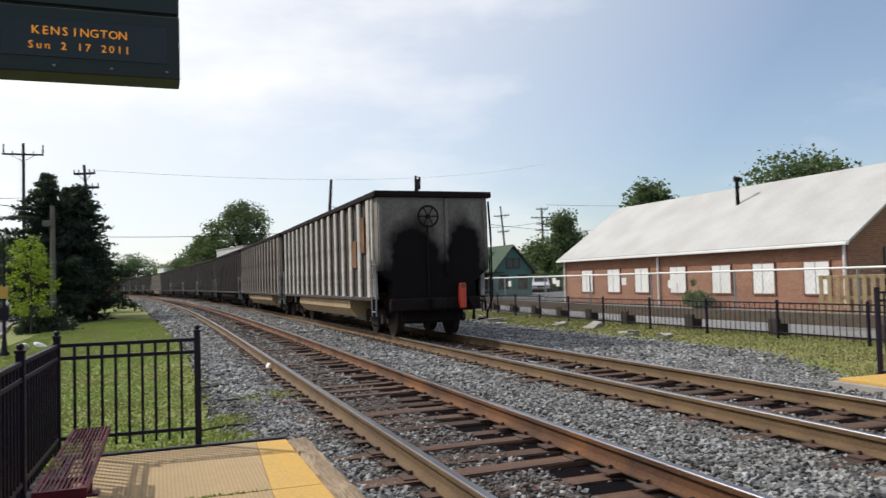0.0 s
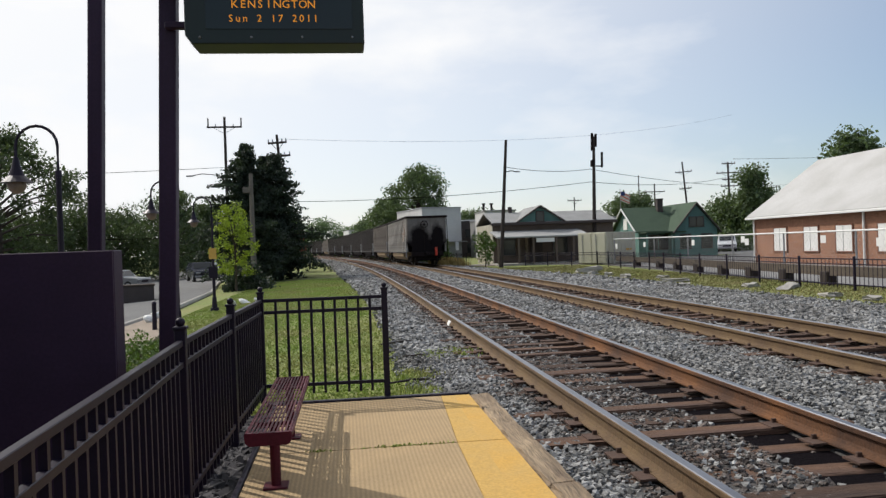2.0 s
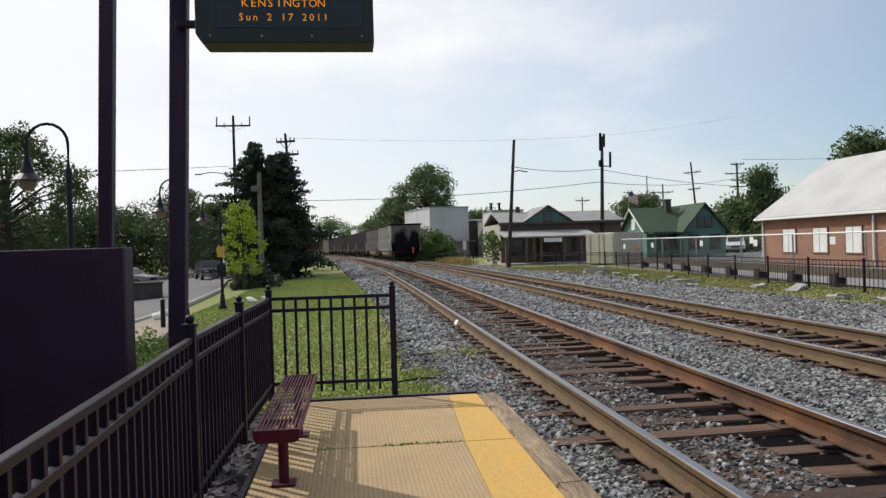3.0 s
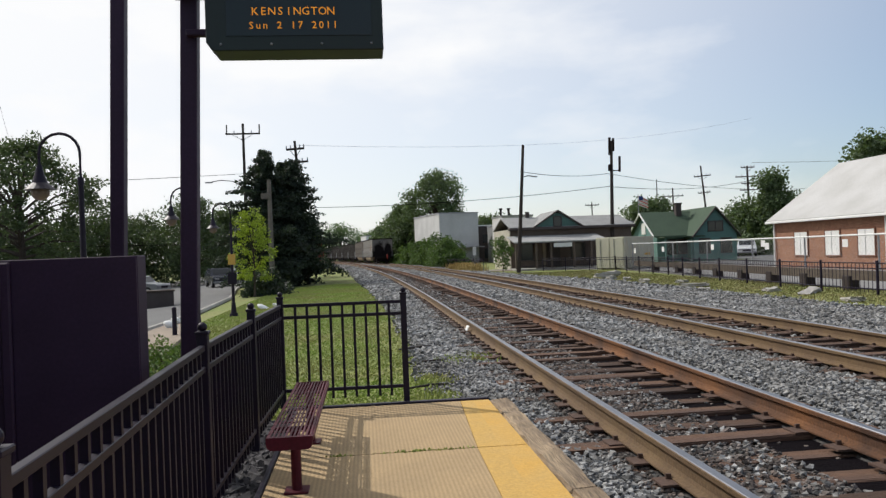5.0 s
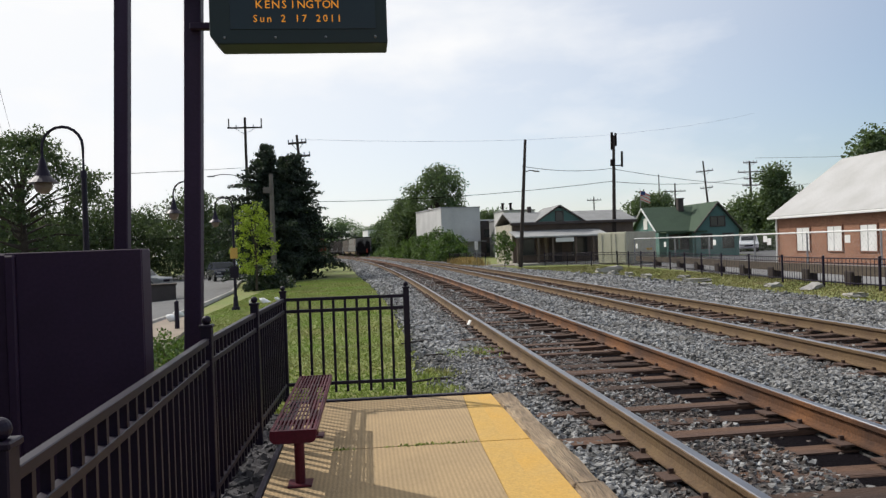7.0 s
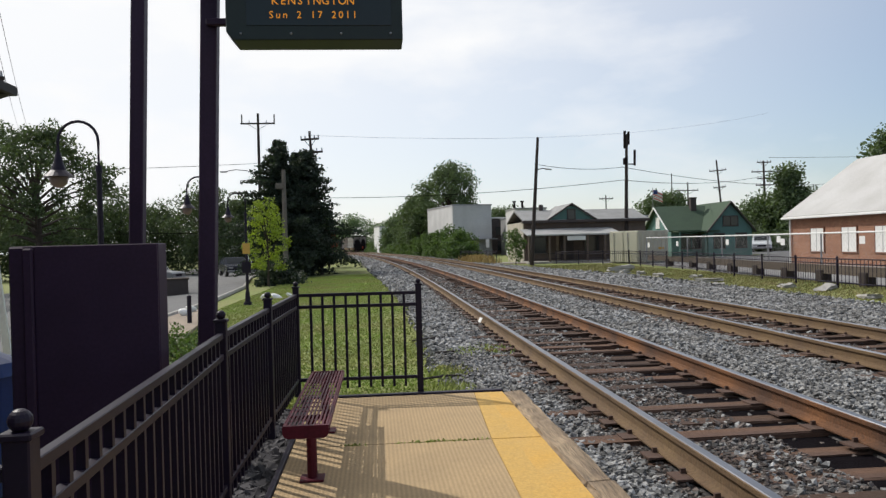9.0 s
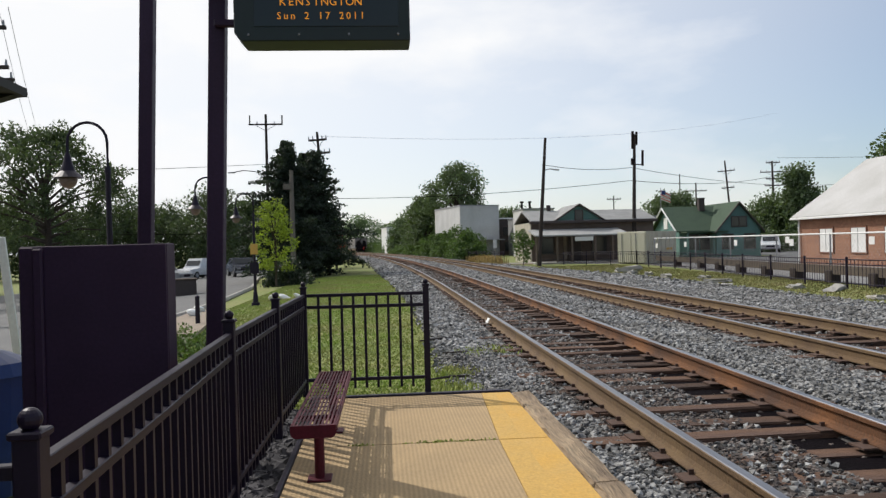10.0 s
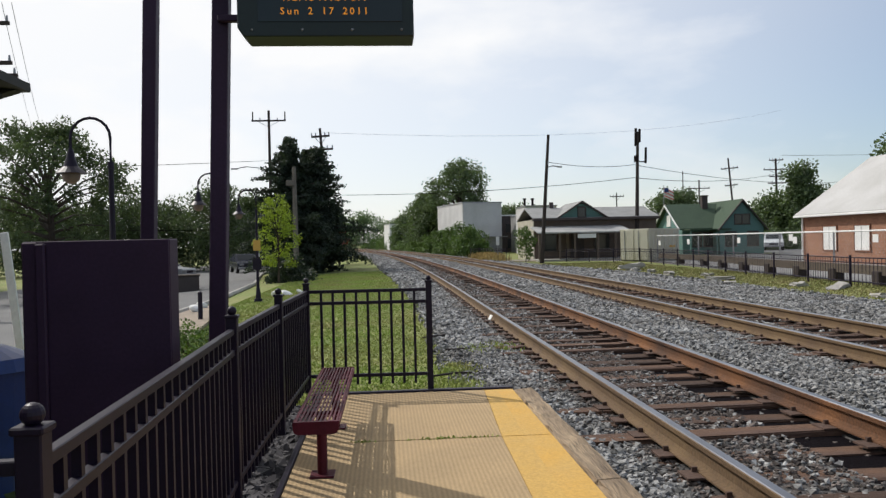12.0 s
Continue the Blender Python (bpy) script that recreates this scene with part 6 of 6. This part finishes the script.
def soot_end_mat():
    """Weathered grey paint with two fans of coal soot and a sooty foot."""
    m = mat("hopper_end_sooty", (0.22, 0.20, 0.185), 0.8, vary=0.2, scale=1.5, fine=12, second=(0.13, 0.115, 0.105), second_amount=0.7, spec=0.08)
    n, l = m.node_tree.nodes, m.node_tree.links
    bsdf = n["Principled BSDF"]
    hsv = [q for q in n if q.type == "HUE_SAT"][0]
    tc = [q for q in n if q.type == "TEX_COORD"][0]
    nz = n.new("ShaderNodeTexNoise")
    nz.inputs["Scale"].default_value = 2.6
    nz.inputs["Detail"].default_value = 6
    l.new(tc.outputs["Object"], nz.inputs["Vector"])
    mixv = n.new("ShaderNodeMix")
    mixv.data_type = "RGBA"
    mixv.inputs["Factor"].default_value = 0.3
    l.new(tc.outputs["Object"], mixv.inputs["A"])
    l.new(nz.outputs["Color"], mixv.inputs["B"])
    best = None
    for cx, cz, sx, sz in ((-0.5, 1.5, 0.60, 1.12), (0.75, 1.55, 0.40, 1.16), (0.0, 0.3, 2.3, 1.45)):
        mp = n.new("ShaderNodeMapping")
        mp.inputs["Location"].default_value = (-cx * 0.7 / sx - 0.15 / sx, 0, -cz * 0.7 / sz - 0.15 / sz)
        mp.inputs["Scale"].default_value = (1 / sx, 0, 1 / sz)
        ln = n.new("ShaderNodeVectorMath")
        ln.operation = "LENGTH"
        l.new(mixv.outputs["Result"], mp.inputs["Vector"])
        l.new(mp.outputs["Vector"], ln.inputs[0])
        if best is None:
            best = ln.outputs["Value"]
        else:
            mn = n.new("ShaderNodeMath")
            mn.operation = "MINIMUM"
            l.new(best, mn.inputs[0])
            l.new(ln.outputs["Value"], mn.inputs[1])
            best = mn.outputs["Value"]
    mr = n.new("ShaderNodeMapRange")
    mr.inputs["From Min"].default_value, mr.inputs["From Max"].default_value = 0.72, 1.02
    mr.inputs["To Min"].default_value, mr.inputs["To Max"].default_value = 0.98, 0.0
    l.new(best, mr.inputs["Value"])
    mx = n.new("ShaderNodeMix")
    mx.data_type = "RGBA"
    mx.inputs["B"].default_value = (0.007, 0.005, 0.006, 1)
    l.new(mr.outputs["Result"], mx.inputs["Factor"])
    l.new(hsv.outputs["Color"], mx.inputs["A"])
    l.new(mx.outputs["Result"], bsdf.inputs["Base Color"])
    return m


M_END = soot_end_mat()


def hopper(label, panel, rib, end, tub):
    """A coal hopper wagon; its origin lies on the rails at its middle, and it faces +y."""
    th = thing("hopper_wagon", pose(0, 0, 0), label, "railway wagon", "coal hopper wagons")
    L, W = CAR_L, CAR_W
    zb, zt = 0.95, 3.42
    # sides with ribs
    for sx in (-1, 1):
        part("side_wall", box(B(), (sx * (W / 2 - 0.05), 0, (zb + zt) / 2), (0.06, L - 1.1, zt - zb), bevel=0.01), panel, th)
        n = 15
        ribm = data("side_rib", box(B(), (0, 0, (zb + zt) / 2), (0.07, 0.29, zt - zb - 0.06), bevel=0.02), rib)
        for i in range(n):
            part("side_rib", ribm, None, th, at=Matrix.Translation((sx * (W / 2 + 0.02), -L / 2 + 0.7 + (L - 1.4) * i / (n - 1), 0)))
        part("side_sill", box(B(), (sx * W / 2, 0, zb), (0.12, L - 0.9, 0.10), bevel=0.02), panel, th)
        part("top_chord", box(B(), (sx * W / 2, 0, zt + 0.04), (0.17, L, 0.14), bevel=0.02), M_UNDER, th)
        part("corner_post", box(B(), (sx * (W / 2 - 0.03), -L / 2 + 0.42, (zb + zt) / 2), (0.12, 0.16, zt - zb), bevel=0.02), rib, th)
        part("corner_post", box(B(), (sx * (W / 2 - 0.03), L / 2 - 0.42, (zb + zt) / 2), (0.12, 0.16, zt - zb), bevel=0.02), rib, th)
        for ey in (-1, 1):
            lad = part("ladder_rail", rod(B(), (sx * (W / 2 + 0.05), ey * (L / 2 - 0.05), 0.55), (sx * (W / 2 + 0.05), ey * (L / 2 - 0.05), 1.9), 0.018, seg=6), M_GREY_STEEL if sx < 0 else M_UNDER, th)
            part("ladder_rail", rod(B(), (sx * (W / 2 + 0.05), ey * (L / 2 - 0.42), 0.55), (sx * (W / 2 + 0.05), ey * (L / 2 - 0.42), 1.9), 0.018, seg=6), M_GREY_STEEL if sx < 0 else M_UNDER, th)
            for k in range(4):
                part("rung", rod(B(), (sx * (W / 2 + 0.05), ey * (L / 2 - 0.05), 0.65 + k * 0.38), (sx * (W / 2 + 0.05), ey * (L / 2 - 0.42), 0.65 + k * 0.38), 0.014, seg=6), M_GREY_STEEL if sx < 0 else M_UNDER, lad)
    # ends, narrower below
    hw = W / 2 - 0.02
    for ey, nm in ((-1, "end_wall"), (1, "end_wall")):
        prof = [(-hw, zt), (-hw, 1.62), (-hw + 0.36, 1.34), (-hw + 0.36, 0.62), (hw - 0.36, 0.62), (hw - 0.36, 1.34), (hw, 1.62), (hw, zt)]
        bm = B()
        ya, yb = ey * (L / 2), ey * (L / 2 - 0.55)
        rows = [[bm.verts.new((x, yy, z)) for x, z in prof] for yy in (ya, yb)]
        for i in range(8):
            bm.faces.new((rows[0][i], rows[0][(i + 1) % 8], rows[1][(i + 1) % 8], rows[1][i]))
        bm.faces.new(rows[0])
        bm.faces.new(list(reversed(rows[1])))
        bmesh.ops.recalc_face_normals(bm, faces=bm.faces)
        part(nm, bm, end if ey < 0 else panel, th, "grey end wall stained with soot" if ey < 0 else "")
        part("end_rim", box(B(), (0, ey * (L / 2 + 0.02), zt + 0.04), (W + 0.16, 0.16, 0.15), bevel=0.02), M_UNDER, th)
        for x in (-hw + 0.06, 0.32, hw - 0.06):
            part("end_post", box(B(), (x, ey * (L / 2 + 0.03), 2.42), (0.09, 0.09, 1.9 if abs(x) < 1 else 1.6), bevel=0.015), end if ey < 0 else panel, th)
    part("floor", box(B(), (0, 0, 1.05), (W - 0.2, L - 1.2, 0.12)), M_UNDER, th)
    part("coal_line", box(B(), (0, 0, 2.2), (W - 0.25, L - 0.9, 0.1)), M_SOOT, th, "sooty empty floor inside")
    # rounded tubs hung between the wheels
    bm = B()
    prof = [(-1.38, 0.92), (-1.36, 0.66), (-1.16, 0.42), (-0.8, 0.34), (0.8, 0.34), (1.16, 0.42), (1.36, 0.66), (1.38, 0.92)]
    rows = [[bm.verts.new((x, y, z)) for x, z in prof] for y in (-4.0, 4.0)]
    for i in range(8):
        bm.faces.new((rows[0][i], rows[0][(i + 1) % 8], rows[1][(i + 1) % 8], rows[1][i]))
    bm.faces.new(rows[0])
    bm.faces.new(list(reversed(rows[1])))
    bmesh.ops.recalc_face_normals(bm, faces=bm.faces)
    part("belly_tub", bm, tub, th, "dusty tan rounded belly tub")
    part("centre_sill", box(B(), (0, 0, 0.78), (0.5, L + 0.2, 0.32), bevel=0.03), M_UNDER, th)
    # trucks
    for ty in (-L / 2 + 1.75, L / 2 - 1.75):
        tk = part("truck", box(B(), (0, ty, 0.55), (1.7, 0.4, 0.3), bevel=0.04), M_UNDER, th)
        for sx in (-1, 1):
            fr = box(B(), (sx * 0.98, ty, 0.55), (0.14, 1.9, 0.22), bevel=0.05)
            box(fr, (sx * 0.98, ty, 0.42), (0.16, 0.7, 0.42), bevel=0.05)
            part("side_frame", fr, M_UNDER, tk)
            for ay in (-0.82, 0.82):
                wb = rod(B(), (sx * 0.69, ty + ay, 0.43), (sx * 0.82, ty + ay, 0.43), 0.43, seg=28)
                rod(wb, (sx * 0.655, ty + ay, 0.43), (sx * 0.69, ty + ay, 0.43), 0.46, seg=28)
                part("wheel", wb, M_WHEEL, tk)
                part("bearing_cap", rod(B(), (sx * 1.0, ty + ay, 0.43), (sx * 1.10, ty + ay, 0.43), 0.12, seg=14), M_WHEEL, tk)
        for ay in (-0.82, 0.82):
            part("axle", rod(B(), (-0.7, ty + ay, 0.43), (0.7, ty + ay, 0.43), 0.08, seg=12), M_WHEEL, tk)
    for ey in (-1, 1):
        part("coupler", box(B(), (0, ey * (L / 2 + 0.22), 0.82), (0.26, 0.5, 0.28), bevel=0.05), M_UNDER, th)
        part("end_sill", box(B(), (0, ey * (L / 2 + 0.0), 0.80), (2.3, 0.2, 0.3), bevel=0.03), M_UNDER, th)
        part("stirrup", tube(B(), [(1.15, ey * L / 2, 0.85), (1.32, ey * L / 2, 0.8), (1.36, ey * L / 2, 0.4), (1.1, ey * L / 2, 0.38)], 0.03, 6), M_UNDER, th)
    part("brake_gear", box(B(), (0, -L / 2 + 0.5, 0.5), (1.5, 0.5, 0.34), bevel=0.05), M_UNDER, th)
    # brake wheel at the rear
    ring = B()
    pts = [(-0.18 + 0.25 * math.cos(k * math.tau / 24), -L / 2 - 0.12, 2.92 + 0.25 * math.sin(k * math.tau / 24)) for k in range(25)]
    tube(ring, pts, 0.024, 8)
    for k in range(6):
        rod(ring, (-0.18, -L / 2 - 0.12, 2.92), (-0.18 + 0.25 * math.cos(k * math.tau / 6), -L / 2 - 0.12, 2.92 + 0.25 * math.sin(k * math.tau / 6)), 0.014, seg=6)
    rod(ring, (-0.18, -L / 2 - 0.14, 2.92), (-0.18, -L / 2, 2.92), 0.05, seg=10)
    part("brake_wheel", ring, M_UNDER, th, "dark spoked brake wheel")
    part("brake_rod", rod(B(), (-0.18, -L / 2 - 0.05, 2.7), (-0.18, -L / 2 - 0.05, 1.0), 0.022, seg=6), M_UNDER, th)
    part("corner_grab", tube(B(), [(W / 2 + 0.03, -L / 2, 3.3), (W / 2 + 0.05, -L / 2 - 0.06, 2.4), (W / 2 + 0.05, -L / 2 - 0.06, 0.9), (W / 2 - 0.1, -L / 2, 0.45)], 0.026, 6), M_UNDER, th)
    return th


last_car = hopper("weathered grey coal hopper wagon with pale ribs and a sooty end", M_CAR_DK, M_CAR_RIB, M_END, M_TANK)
for yy, zz, hh in ((1.35, 2.55, 0.9), (2.2, 2.1, 0.7), (1.8, 2.9, 0.4)):
    part("rust_patch", box(B(), (-CAR_W / 2 - 0.002, -CAR_L / 2 + yy, zz), (0.05, 0.42, hh)), M_RUST, last_car, "orange rust patch")
marker = part("rear_marker", box(B(), (0.62, -CAR_L / 2 - 0.2, 0.98), (0.17, 0.16, 0.62), bevel=0.03), M_RED, last_car, "red end-of-train marker")
part("marker_lamp", rod(B(), (0.62, -CAR_L / 2 - 0.29, 1.22), (0.62, -CAR_L / 2 - 0.27, 1.22), 0.06, seg=12), M_TRIM_BR, marker)
part("marker_handle", tube(B(), [(0.82, -CAR_L / 2 - 0.15, 0.9), (0.92, -CAR_L / 2 - 0.2, 0.7), (0.9, -CAR_L / 2 - 0.2, 0.4)], 0.05, 8), M_UNDER, marker)
cars = [last_car, hopper("weathered brown coal hopper wagon in a long train", M_CAR_DK, M_CAR_RIB_DULL, M_CAR_DK, M_TANK)]
dark = hopper("dark brown coal hopper wagon in a long train", M_CAR_DK, M_CAR_DK, M_CAR_DK, M_UNDER)
cars.append(dark)
for i in range(13):
    cars.append(copy_thing(cars[1] if i == 4 else dark, pose(0, 0, 0)))


# what moves
# seconds, and metres run by the train since the start
TRAIN_RUN = ((0, 3.5, 4.5, 5.5, 7, 9, 10.5, 12), (0, 64.8, 82.4, 98.9, 123.2, 154.6, 178.2, 201.8))


def train_rows(i):
    rows = []
    for k in range(25):
        t = k * 0.5
        s = 17.6 + float(np.interp(t, *TRAIN_RUN)) + i * CAR_PITCH + CAR_L / 2
        p, a = on_track(TRACK_2, s, RAIL_Z)
        rows.append((t, Matrix.Translation(p) @ Matrix.Rotation(a, 4, "Z")))
    return rows


SUV_ROWS = ((0.0, -21.5, 128, -4), (5.0, -21.0, 120, -4), (7.0, -19.9, 108, -6), (8.8, -18.0, 92, -8), (9.2, -16.8, 84, -10), (9.6, -16.2, 76.5, -14), (10.0, -16.3, 70, -25), (10.5, -16.5, 66, -40), (10.8, -16.9, 64, -50), (12.0, -20.5, 60.5, -65))


def motions():
    for i, c in enumerate(cars):
        walk(c, train_rows(i))
    walk(suv, [(t, pose(x, y, ground_height(x, y) + 0.02, 0, 0, rz)) for t, x, y, rz in SUV_ROWS])


motions()
